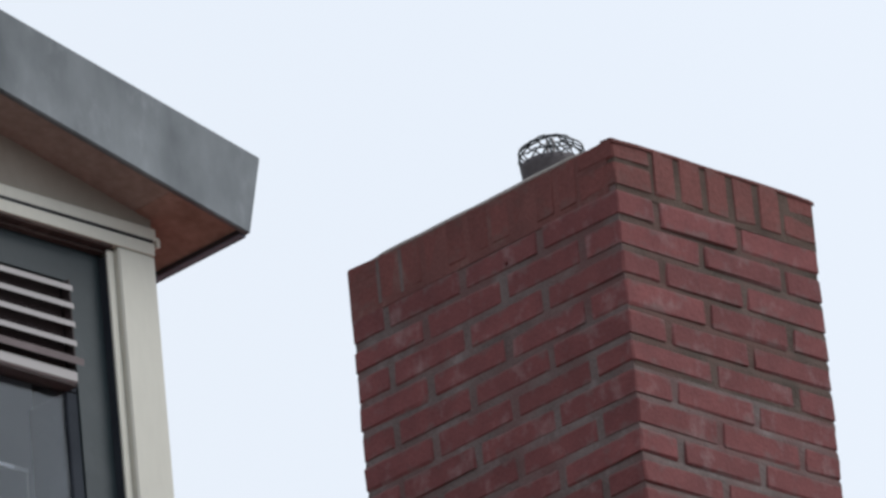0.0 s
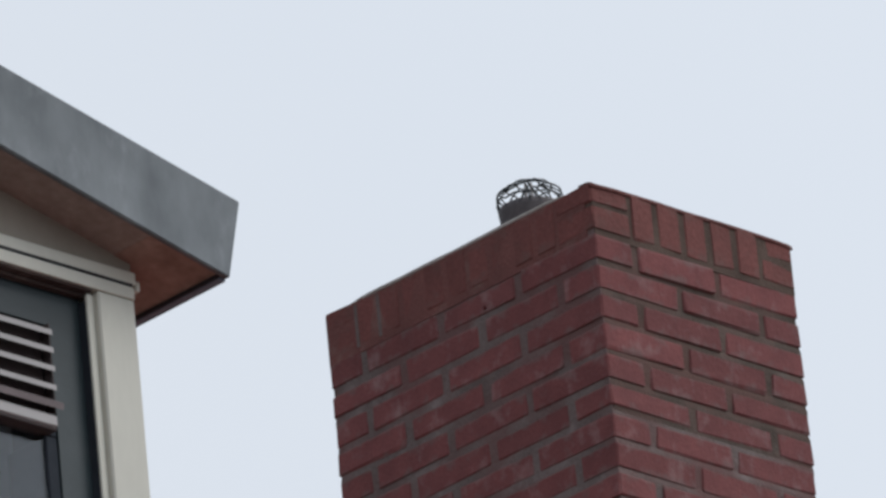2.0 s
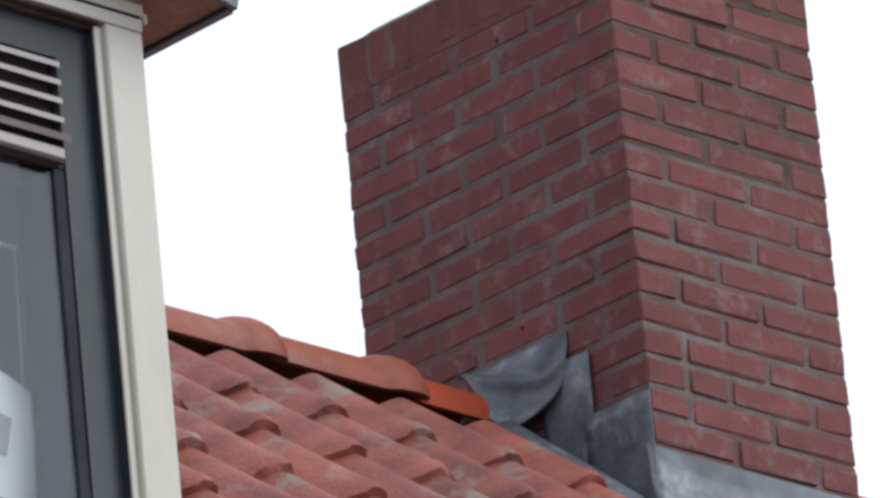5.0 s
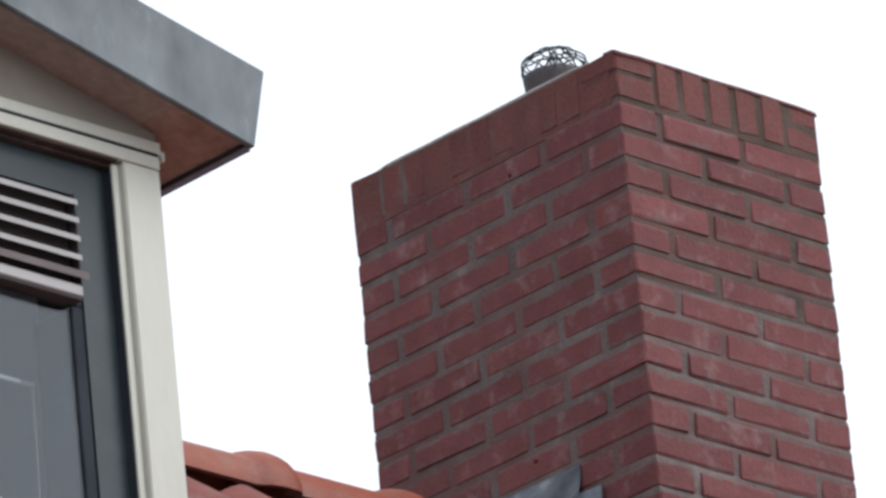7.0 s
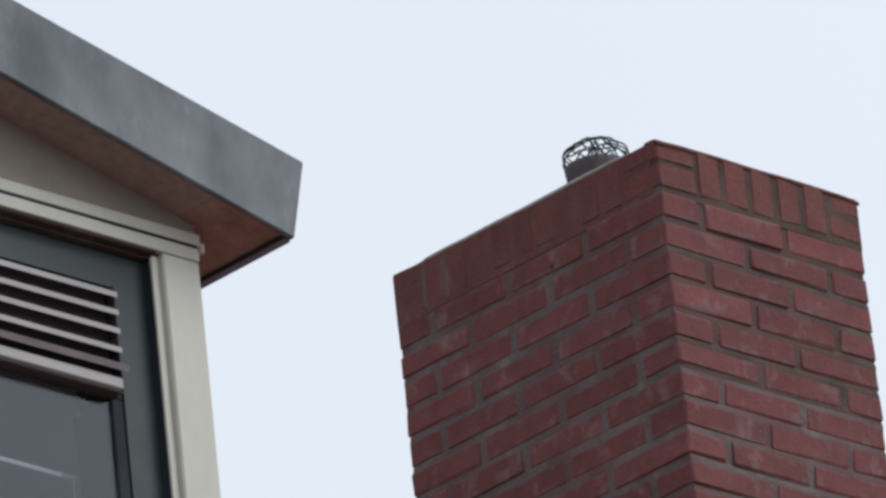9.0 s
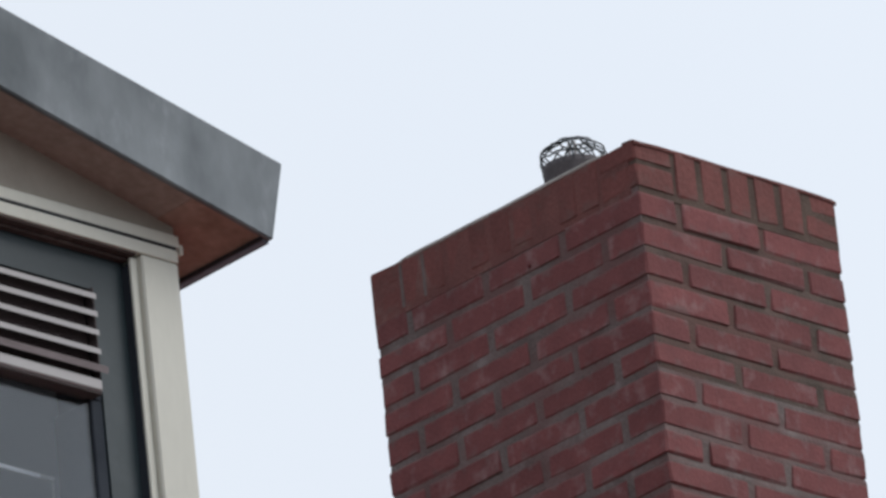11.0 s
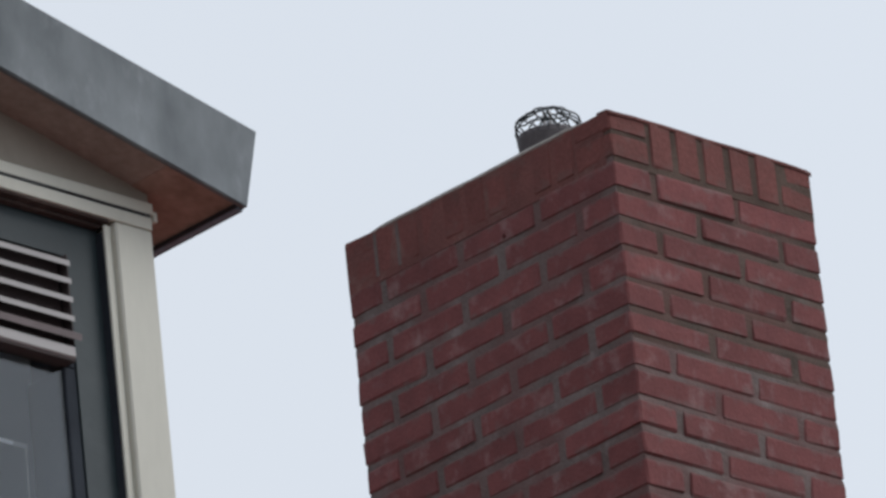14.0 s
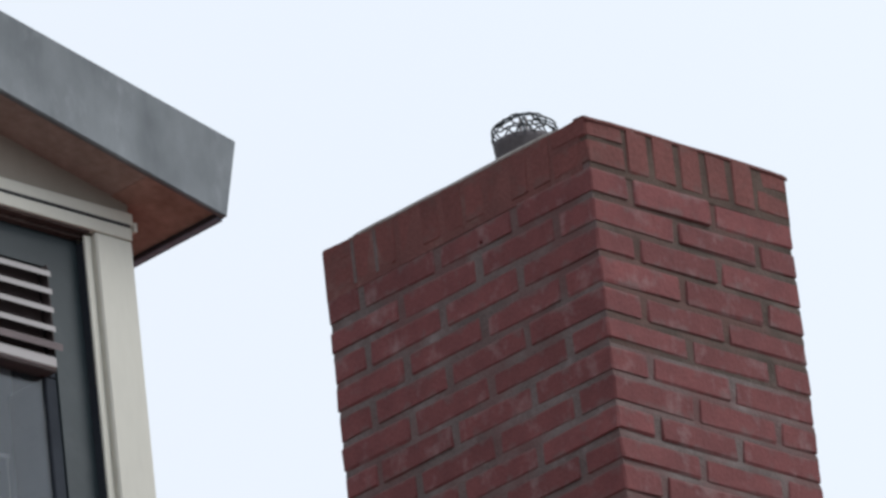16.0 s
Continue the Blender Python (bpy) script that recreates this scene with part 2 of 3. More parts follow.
def box(bm, lo, hi, bevel=0.0):
    vs = [bm.verts.new((x, y, z)) for x in (lo[0], hi[0]) for y in (lo[1], hi[1]) for z in (lo[2], hi[2])]
    fs = [bm.faces.new([vs[i] for i in q]) for q in
          ((0, 1, 3, 2), (4, 6, 7, 5), (0, 4, 5, 1), (2, 3, 7, 6), (0, 2, 6, 4), (1, 5, 7, 3))]
    if bevel:
        es = {e for f in fs for e in f.edges}
        bmesh.ops.bevel(bm, geom=list(es), offset=bevel, segments=1, affect="EDGES", clamp_overlap=True)
    return bm


def boxed(lo, hi, bevel=0.0):
    return box(bmesh.new(), lo, hi, bevel)


def prism(bm, ring, shift):
    """A closed solid between a ring of points and the same ring moved by shift."""
    a = [bm.verts.new(p) for p in ring]
    b = [bm.verts.new(Vector(p) + Vector(shift)) for p in ring]
    bm.faces.new(a)
    bm.faces.new(b[::-1])
    for i in range(len(a)):
        j = (i + 1) % len(a)
        bm.faces.new((a[i], b[i], b[j], a[j]))
    return bm


def tube(bm, pts, r, sides=6, closed=False):
    rings = []
    n = len(pts)
    for i, p in enumerate(pts):
        p = Vector(p)
        a = Vector(pts[(i - 1) % n] if closed or i else pts[0])
        b = Vector(pts[(i + 1) % n] if closed or i < n - 1 else pts[-1])
        d = (b - a).normalized()
        s = d.cross(Vector((0.31, 0.17, 0.93))).normalized()
        q = d.cross(s)
        rings.append([bm.verts.new(p + (s * math.cos(2 * math.pi * k / sides) + q * math.sin(2 * math.pi * k / sides)) * r)
                      for k in range(sides)])
    for i in range(n if closed else n - 1):
        a, b = rings[i], rings[(i + 1) % n]
        for k in range(sides):
            bm.faces.new((a[k], a[(k + 1) % sides], b[(k + 1) % sides], b[k]))
    if not closed:
        bm.faces.new(rings[0][::-1])
        bm.faces.new(rings[-1])
    return bm


def lathe(bm, prof, sides=32):
    """A turned body from (radius, height) pairs, open rings joined."""
    rings = [[bm.verts.new((r * math.cos(2 * math.pi * k / sides), r * math.sin(2 * math.pi * k / sides), z))
              for k in range(sides)] for r, z in prof]
    for a, b in zip(rings, rings[1:]):
        for k in range(sides):
            bm.faces.new((a[k], a[(k + 1) % sides], b[(k + 1) % sides], b[k]))
    return bm


def sheet(bm, rows, thick):
    """A bent sheet: a grid of points given thickness along its own normals."""
    vs = [[bm.verts.new(p) for p in row] for row in rows]
    fs = [bm.faces.new((vs[i][j], vs[i][j + 1], vs[i + 1][j + 1], vs[i + 1][j]))
          for i in range(len(vs) - 1) for j in range(len(vs[0]) - 1)]
    bmesh.ops.recalc_face_normals(bm, faces=fs)
    bmesh.ops.solidify(bm, geom=fs, thickness=thick)
    return bm


# ---- ground and house ----
bm = bmesh.new()
ring = [bm.verts.new((900 * math.cos(a * math.pi / 24), 900 * math.sin(a * math.pi / 24), 0)) for a in range(48)]
bm.faces.new(ring)
tagged(link_mesh("ground", bm, PAVING), "flat grey paved ground round the house", "ground", kind="structure")

PITCH = radians(40)
CP, SP = math.cos(PITCH), math.sin(PITCH)
RIDGE_Y, RIDGE_Z = 0.45, 10.258
X0, X1 = -6.2, 3.4
EAVE_S = 5.25


def on_roof(x, s, h=0.0, side=1):
    """A point of the roof: s metres down the slope from the ridge, h above the battens; side 1 is the street side."""
    return Vector((x, RIDGE_Y - side * (s * CP + h * SP), RIDGE_Z - s * SP + h * CP))


house = thing("house", "red brick house under a clay pantile roof", "house")
ye, ze = RIDGE_Y - 4.75 * CP, RIDGE_Z - 4.75 * SP
yb = 2 * RIDGE_Y - ye
part("wall", boxed((X0, ye, 0), (X1, ye + 0.28, ze - 0.1)), HOUSE_BRICK, house)
part("wall", boxed((X0, yb - 0.28, 0), (X1, yb, ze - 0.1)), HOUSE_BRICK, house)
for x in (X0 + 0.05, X1 - 0.33):
    bm = bmesh.new()
    prism(bm, [(x, ye + 0.29, 0), (x, yb - 0.29, 0), (x, yb - 0.29, ze - 0.12), (x, RIDGE_Y, RIDGE_Z - 0.16), (x, ye + 0.29, ze - 0.12)],
          (0.28, 0, 0))
    part("gable_wall", bm, HOUSE_BRICK, house)

# dormer plan
DY = -1.6            # front plane of the dormer
DXR = -2.80          # its outer side
DXC = -3.95          # its middle
DXL = 2 * DXC - DXR
ZR = 9.712           # top of the window's head rail
TILT = math.atan(0.229)

roof = tagged(new("roof"), "sloping roof of orange-red clay pantiles", "roof", kind="structure")


def deck(name, spans, side):
    bm = bmesh.new()
    for xa, xb, sa, sb in spans:
        a = [on_roof(xa, sa, -0.06, side), on_roof(xb, sa, -0.06, side), on_roof(xb, sb, -0.06, side), on_roof(xa, sb, -0.06, side)]
        n = Vector((0, -side * SP, CP)) * 0.05
        prism(bm, a, n)
    return part(name, bm, UNDERLAY, roof)


S_DORMER = (RIDGE_Y - DY) / CP
deck("roof_deck", [(X0, DXL + 0.05, 0, EAVE_S), (DXR - 0.05, -0.005, 0, EAVE_S), (0.545, X1, 0, EAVE_S),
                   (-0.005, 0.545, 0.6, EAVE_S), (DXL + 0.05, DXR - 0.05, S_DORMER, EAVE_S),
                   (DXL + 0.05, DXR - 0.05, 0, 0.35)], 1)
deck("roof_deck", [(X0, X1, 0.4, EAVE_S), (X0, -0.005, 0, 0.4), (0.545, X1, 0, 0.4)], -1)

# ---- roof tiles ----
TW, GAUGE, TLEN = 0.223, 0.345, 0.405
PROFILE = ((0.0, 0.010), (0.05, 0.003), (0.12, 0.0), (0.22, 0.001), (0.33, 0.005), (0.43, 0.013), (0.52, 0.025), (0.61, 0.038),
           (0.70, 0.049), (0.78, 0.0555), (0.85, 0.0575), (0.91, 0.054), (0.97, 0.042), (1.04, 0.012))


def tile_mesh(seed):
    rnd = random.Random(seed)
    bm = bmesh.new()
    steps = (0.0, 0.5, 0.86, 0.94, 1.0)
    lip = (0.0, 0.0, 0.0, 0.004, -0.003)
    top, low = [], []
    for v, swell in zip(steps, lip):
        y = -v * TLEN
        wob = rnd.uniform(-0.0015, 0.0015)
        top.append([bm.verts.new((u * TW, y + (rnd.uniform(-0.007, 0.007) if v == 1 else 0), 1.15 * h + 0.014 + swell + wob + rnd.uniform(-0.0014, 0.0014) * (2 if v > 0.9 else 1)))
                    for u, h in PROFILE])
        low.append([bm.verts.new((u * TW, y, 1.12 * h + wob - (0.004 if v > 0.9 else 0))) for u, h in PROFILE])
    k = len(PROFILE)
    for i in range(len(steps) - 1):
        for j in range(k - 1):
            bm.faces.new((top[i][j], top[i + 1][j], top[i + 1][j + 1], top[i][j + 1]))
            bm.faces.new((low[i][j], low[i][j + 1], low[i + 1][j + 1], low[i + 1][j]))
        bm.faces.new((top[i][0], low[i][0], low[i + 1][0], top[i + 1][0]))
        bm.faces.new((top[i][-1], top[i + 1][-1], low[i + 1][-1], low[i][-1]))
    for j in range(k - 1):
        bm.faces.new((top[0][j], top[0][j + 1], low[0][j + 1], low[0][j]))
        bm.faces.new((top[-1][j], low[-1][j], low[-1][j + 1], top[-1][j + 1]))
    bmesh.ops.recalc_face_normals(bm, faces=bm.faces)
    me = bpy.data.meshes.new("roof_tile")
    bm.to_mesh(me)
    bm.free()
    me.materials.append(CLAY)
    me.shade_smooth()
    me.set_sharp_from_angle(angle=radians(50))
    return me


TILES = [tile_mesh(i) for i in range(6)]
CREST0 = -0.609                       # a roll's crest, in x
END0 = 0.528                          # the first course's lower edge, down the slope
REST = [[], []]                       # vertices and faces of the far tiles


def rest_tile(me, m):
    v0 = len(REST[0])
    REST[0].extend(tuple(m @ v.co) for v in me.vertices)
    REST[1].extend(tuple(v0 + i for i in p.vertices) for p in me.polygons)


rnd = random.Random(5)
LIFT = math.degrees(math.atan(0.019 / GAUGE))
for side in (1, -1):
    for c in range(-26, 20):
        xl = CREST0 + c * TW - 0.90 * TW
        if xl < X0 or xl + TW > X1:
            continue
        for k in range(14):
            s1 = END0 + k * GAUGE
            if k == 0 and side == 1 and DXL - 0.1 < xl + TW / 2 < DXR + 0.08:
                s1 = 0.40
            s0 = s1 - TLEN if k > 0 else 0.18
            cut = Matrix.Diagonal((1, (s1 - s0) / TLEN, 1, 1))
            if s1 > EAVE_S + 0.08:
                continue
            mid = xl + TW / 2
            yl, yu = RIDGE_Y - side * s1 * CP, RIDGE_Y - side * s0 * CP
            if -0.16 < mid < 0.60 and min(yl, yu) < 0.84 and max(yl, yu) > -0.03:
                continue
            if side == 1 and DXL - 0.1 < mid < DXR + 0.08 and s1 > 0.45 and s0 < S_DORMER - 0.02:
                continue
            me = TILES[rnd.randrange(6)]
            jig = rnd.uniform(-0.6, 0.6)
            if side == 1:
                m = Matrix.Translation(on_roof(xl, s0, 0.004)) @ pose(0, 0, 0, math.degrees(PITCH) - LIFT, 0, 0) @ pose(0, rnd.uniform(-0.006, 0.006), 0, 0, 0, jig) @ cut
            else:
                m = Matrix.Translation(on_roof(xl + TW, s0, 0.004, -1)) @ pose(0, 0, 0, 0, 0, 180) @ pose(0, 0, 0, math.degrees(PITCH) - LIFT, 0, 0) @ cut
            if side == 1 and -1.75 < mid < 1.6 and k < 14:
                share("roof_tile", me, m, roof)
            else:
                rest_tile(me, m)
me = bpy.data.meshes.new("far_roof_tiles")
me.from_pydata(REST[0], [], REST[1])
me.materials.append(CLAY)
me.shade_smooth()
me.set_sharp_from_angle(angle=radians(50))
far_tiles = new("far_roof_tiles", me)
far_tiles.parent = roof
tagged(far_tiles, kind="stuff")


# ---- ridge tiles ----
def ridge_mesh(length, bell=True, seed=0):
    """Half-round ridge tile along +x, whose far end swells into a bell over the next one."""
    bm = bmesh.new()
    rnd = random.Random(seed)
    prof = [(0.0, 0.0), (0.4 * length, 0.0), (length - 0.112, 0.001), (length - 0.100, 0.005), (length - 0.086, 0.012), (length - 0.07, 0.017),
            (length - 0.05, 0.0195), (length - 0.032, 0.019), (length - 0.015, 0.016), (length - 0.004, 0.010), (length, 0.006)] if bell else [(0.0, 0.0), (0.5 * length, 0.0), (length, 0.0)]
    n = 18
    outer, inner = [], []
    for x, g in prof:
        r = 0.098 + g
        ro, ri = [], []
        for k in range(n + 1):
            a = math.pi * k / n
            w = 1 + rnd.uniform(-0.006, 0.006)
            ro.append(bm.verts.new((x, r * w * math.cos(a), r * w * 0.92 * math.sin(a))))
            ri.append(bm.verts.new((x, (r - 0.014) * math.cos(a), (r - 0.014) * 0.92 * math.sin(a))))
        outer.append(ro)
        inner.append(ri)
    for i in range(len(prof) - 1):
        for k in range(n):
            bm.faces.new((outer[i][k], outer[i][k + 1], outer[i + 1][k + 1], outer[i + 1][k]))
            bm.faces.new((inner[i][k], inner[i + 1][k], inner[i + 1][k + 1], inner[i][k + 1]))
        for k in (0, n):
            bm.faces.new((outer[i][k], outer[i + 1][k], inner[i + 1][k], inner[i][k]))
    for i in (0, -1):
        for k in range(n):
            bm.faces.new((outer[i][k], inner[i][k], inner[i][k + 1], outer[i][k + 1]))
    bmesh.ops.recalc_face_normals(bm, faces=bm.faces)
    me = bpy.data.meshes.new("ridge_tile")
    bm.to_mesh(me)
    bm.free()
    me.materials.append(RIDGE_CLAY)
    me.shade_smooth()
    me.set_sharp_from_angle(angle=radians(40))
    return me


RIDGES = [ridge_mesh(0.40, True, i) for i in range(4)]
RC = 10.272
end = -0.242
i = 0
while end > X0 + 0.3:
    share("ridge_tile", RIDGES[i % 4], Matrix.Translation((end - 0.40, RIDGE_Y, RC + rnd.uniform(-0.002, 0.002))) @ pose(0, 0, 0, 0, rnd.uniform(-0.4, 0.4), rnd.uniform(-0.5, 0.5)), roof)
    end -= 0.367
    i += 1
short = ridge_mesh(0.25, False, 9)
short.materials[0] = NEW_CLAY
share("ridge_tile", short, Matrix.Translation((-0.262, RIDGE_Y, RC - 0.008)), roof)
end = 0.90
while end < X1:
    share("ridge_tile", RIDGES[i % 4], Matrix.Translation((end - 0.40, RIDGE_Y, RC)), roof)
    end += 0.367
    i += 1

# ---- chimney ----
CZ = 11.0456          # bed joint under the first full course
COURSE = 0.0625
CW, CD = 0.55, 0.75
TOP = CZ + COURSE + 0.104
chimney = thing("chimney", "square red brick chimney stack with a rowlock cap course", "chimney")


def joint_levels(z0, z1):
    """(height, inset) pairs of the mortar from z0 to z1: flush above each brick, set back under the next one."""
    out = [(z0, 0.002)]
    for k in range(26, 1, -1):
        zj = CZ - (k - 1) * COURSE           # middle of the bed joint over course k
        if z0 + 0.02 < zj < z1 - 0.01:
            out += [(zj - 0.0095, 0.0012), (zj - 0.004, 0.0010), (zj + 0.0045, 0.0026), (zj + 0.0085, 0.0042)]
    return out + [(z1, 0.003)]


def core(levels, x0=0.0, x1=CW, y0=0.0, y1=CD, flank=0.3):
    """A mortar body of (height, inset) rings between the given faces; on the flank the joints are filled almost flush."""
    bm = bmesh.new()
    rings = []
    for z, g in levels:
        w = 0.0004 + flank * g
        rings.append([bm.verts.new(p) for p in ((x0 + w, y0 + g, z), (x1 - g, y0 + g, z), (x1 - g, y1 - g, z), (x0 + w, y1 - g, z))])
    for a, b in zip(rings, rings[1:]):
        for k in range(4):
            bm.faces.new((a[k], a[(k + 1) % 4], b[(k + 1) % 4], b[k]))
    bm.faces.new(rings[0][::-1])
    bm.faces.new(rings[-1])
    return bm


part("mortar_core", core(joint_levels(9.2, CZ + COURSE + 0.006)), MORTAR, chimney, "grey-brown struck mortar joints")
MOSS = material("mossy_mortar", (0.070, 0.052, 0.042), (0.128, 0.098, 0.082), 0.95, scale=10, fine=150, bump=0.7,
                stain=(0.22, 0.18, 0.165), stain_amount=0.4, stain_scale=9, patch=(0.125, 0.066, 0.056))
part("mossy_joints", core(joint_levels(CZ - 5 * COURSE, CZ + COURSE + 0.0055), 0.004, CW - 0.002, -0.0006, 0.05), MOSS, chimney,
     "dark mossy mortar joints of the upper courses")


def brick_mesh(lx, ly, lz, seed, mat):
    rnd = random.Random(seed)
    bm = bmesh.new()
    box(bm, (-lx / 2, -ly / 2, -lz / 2), (lx / 2, ly / 2, lz / 2), 0.0036)
    for v in bm.verts:
        v.co += Vector((rnd.uniform(-0.0013, 0.0013), rnd.uniform(-0.0016, 0.0016), rnd.uniform(-0.0028, 0.0028)))
    bmesh.ops.recalc_face_normals(bm, faces=bm.faces)
    me = bpy.data.meshes.new("brick")
    bm.to_mesh(me)
    bm.free()
    me.materials.append(mat)
    return me


BRICKS = {}


def brick_for(lx, ly, lz, mat):
    key = (round(lx, 3), round(ly, 3), round(lz, 3), mat.name)
    if key not in BRICKS:
        BRICKS[key] = [brick_mesh(lx, ly, lz, 11 * len(BRICKS) + i, mat) for i in range(5)]
    return rnd.choice(BRICKS[key])


def lay(x0, x1, y0, y1, z0, z1, mat=BRICK):
    """One brick in that box, a little out of true."""
    me = brick_for(x1 - x0, y1 - y0, z1 - z0, mat)
    outx = -1 if x0 < 0.01 else (1 if x1 > CW - 0.01 else 0)
    outy = -1 if y0 < 0.01 else (1 if y1 > CD - 0.01 else 0)
    calm = 0.3 if outx > 0 else (0.6 if outx < 0 else 1.0)
    j = calm * 0.0006 + calm * min(0.0032, abs(rnd.gauss(0, 0.0020))) * (0.4 if mat == CAP_BRICK else 1.0)
    m = pose((x0 + x1) / 2 + outx * j, (y0 + y1) / 2 + outy * j, (z0 + z1) / 2 + rnd.uniform(-0.0011, 0.0011) * (0.6 if mat == CAP_BRICK else 1),
             rnd.uniform(-0.5, 0.5), rnd.uniform(-0.5, 0.5), rnd.uniform(-0.4, 0.4))
    if mat == BRICK:
        trim = rnd.uniform(0.956, 0.985)
        m = m @ Matrix.Diagonal((trim if outx == 0 else 1, trim if outy == 0 else 1, rnd.uniform(0.93, 1.06), 1))
    share("brick", me, m, chimney)


def course(z0, even, halves=False):
    z1 = z0 + 0.050
    b = 0.10
    if even:
        first = ((0, 0.1), (0.112, 0.214)) if halves else ((0, 0.214),)
        for x0, x1 in (*first, (0.226, 0.44)):
            lay(x0, x1, 0, b, z0, z1)
        for x0, x1 in ((0.11, 0.322), (0.334, 0.55)):
            lay(x0, x1, CD - b, CD, z0, z1)
        for y0, y1 in ((0.112, 0.322), (0.334, 0.544), (0.556, CD)):
            lay(0, b, y0, y1, z0, z1)
        for y0, y1 in ((0, 0.21), (0.222, 0.432), (0.444, 0.638)):
            lay(CW - b + 0.004, CW, y0, y1, z0, z1)
    else:
        for x0, x1 in ((0.112, 0.325), (0.337, 0.55)):
            lay(x0, x1, 0, b, z0, z1)
        for x0, x1 in ((0, 0.21), (0.222, 0.428)):
            lay(x0, x1, CD - b + 0.01, CD, z0, z1)
        for y0, y1 in ((0, 0.21), (0.222, 0.432), (0.444, 0.648)):
            lay(0, b, y0, y1, z0, z1)
        for y0, y1 in ((0.112, 0.322), (0.334, 0.544), (0.556, CD)):
            lay(CW - b, CW, y0, y1, z0, z1)


CAP_MORTAR = material("reddish_cap_mortar", (0.140, 0.058, 0.052), (0.19, 0.076, 0.067), 0.95, scale=8, fine=140, bump=0.6,
                      stain=(0.28, 0.22, 0.19), stain_amount=0.5, stain_scale=7)
DARK_MORTAR = material("mossy_cap_mortar", (0.075, 0.050, 0.040), (0.125, 0.086, 0.068), 0.95, scale=9, fine=140, bump=0.6)
part("cap_mortar", boxed((-0.0003, 0.02, TOP - 0.1115), (0.12, CD - 0.0005, TOP - 0.003)), CAP_MORTAR, chimney, "brick-red mortar smeared over the cap")
part("cap_mortar", boxed((0.0022, 0.0006, TOP - 0.1115), (0.1203, 0.0197, TOP - 0.001)), DARK_MORTAR, chimney, "dark mossy mortar")
part("cap_mortar", boxed((0.1205, 0.0004, TOP - 0.1115), (CW - 0.001, CD - 0.003, TOP - 0.001)), DARK_MORTAR, chimney, "dark mossy mortar")
for k in range(1, 20):
    course(CZ + COURSE - k * COURSE + 0.006, k % 2 == 0, k == 14)

# cap course: bricks on edge between pairs of laid corner bricks
z0, z1 = CZ + COURSE + 0.006, TOP
zm = z0 + 0.055
for x0, x1, y0, y1 in ((0, 0.10, 0, 0.10), (CW - 0.088, CW, 0, 0.10), (0, 0.10, CD - 0.085, CD), (CW - 0.088, CW, CD - 0.085, CD)):
    lay(x0, x1, y0, y1, z0, zm - 0.004, CAP_BRICK)
    lay(x0, x1, y0, y1, zm + 0.003, z1, CAP_BRICK)
n = 5
for i in range(n):
    p = (CW - 0.188) / n
    x0 = 0.10 + i * p + 0.006
    for y0, y1 in ((0.0, 0.21), (CD - 0.21, CD)):
        lay(x0, x0 + p - 0.013, y0, y1, z0, z1, CAP_BRICK)
n = 9
for i in range(n):
    p = (CD - 0.185) / n
    y0 = 0.10 + i * p + 0.005
    for x0, x1 in ((0.0, 0.21), (CW - 0.21, CW)):
        lay(x0, x1, y0, y0 + p - 0.010, z0, z1, CAP_BRICK)

for y in (0.6022, 0.6655):
    part("pale_joint", boxed((-0.0012, y - 0.005, TOP - 0.100), (0.05, y + 0.005, TOP - 0.006), 0.0015), MORTAR, chimney, "pale mortar joint of the cap")

# mortar dressed over the outer rim of the cap
bm = bmesh.new()
rows = []
for i in range(25):
    x = -0.002 + (CW + 0.004) * i / 24
    w = 0.0016 * noise.noise(Vector((x * 11, 1.7, 0.4))) - 0.0045 * max(0, 1 - i / 3) - 0.004 * max(0, 1 - (24 - i) / 1.5)
    rows.append([(x, -0.0022 + w * 0.4, TOP - 0.007 + w), (x, -0.0018, TOP + 0.001 + w), (x, 0.004, TOP + 0.0045 + w), (x, 0.03, TOP + 0.006 + w)])
sheet(bm, rows, 0.004)
part("cap_rim", bm, CAP_MORTAR, chimney, "brick-red mortar along the cap's rim", True)

# cement weathering on top
bm = bmesh.new()
rows = []
for a in range(13):
    row = []
    for b in range(15):
        u, v = a / 12, b / 14
        edge = min(u, 1 - u, v, 1 - v)
        corner = math.hypot(min(u, 1 - u), min(v, 1 - v))
        h = 0.010 * min(1, edge * 6) + 0.002 * noise.noise(Vector((u * 7, v * 9, 0.3))) - 0.005 * max(0, 1 - corner * 7)
        over = (0.0022 + 0.0015 * noise.noise(Vector((u * 5, v * 5, 2.0)))) * min(1, corner * 8) - 0.012 * max(0, 1 - corner * 9)
        row.append((-over + u * (CW - 0.01 + over), 0.014 + v * (CD - 0.016), TOP + 0.002 + h))
    rows.append(row)
sheet(bm, rows, 0.007)
part("cement_cap", bm, CEMENT, chimney, "pale cement weathering on top", True)

for y, z in ((0.311, 11.063), (0.319, 10.463)):
    bm = bmesh.new()
    lathe(bm, [(0.0005, -0.004), (0.0035, -0.004), (0.0042, -0.001), (0.0042, 0.006)], 10)
    bm.faces.new([v for v in bm.verts if v.co.z < -0.0035 and v.co.x ** 2 + v.co.y ** 2 < 1e-6])
    plug = part("wall_plug", bm, PLUG, chimney, "dark red wall plug")
    plug.matrix_local = pose(-0.002, y, z, 0, 90, 0)
# ---- flue pipe with its wire guard ----
pot = thing("flue_pipe", "dark metal flue pipe with a wire bird guard on the chimney", "flue", at=(0.232, 0.386, TOP))
bm = bmesh.new()
lathe(bm, [(0.0625, -0.02), (0.0625, 0.133), (0.064, 0.135), (0.064, 0.147), (0.061, 0.149), (0.055, 0.147), (0.055, 0.0)])
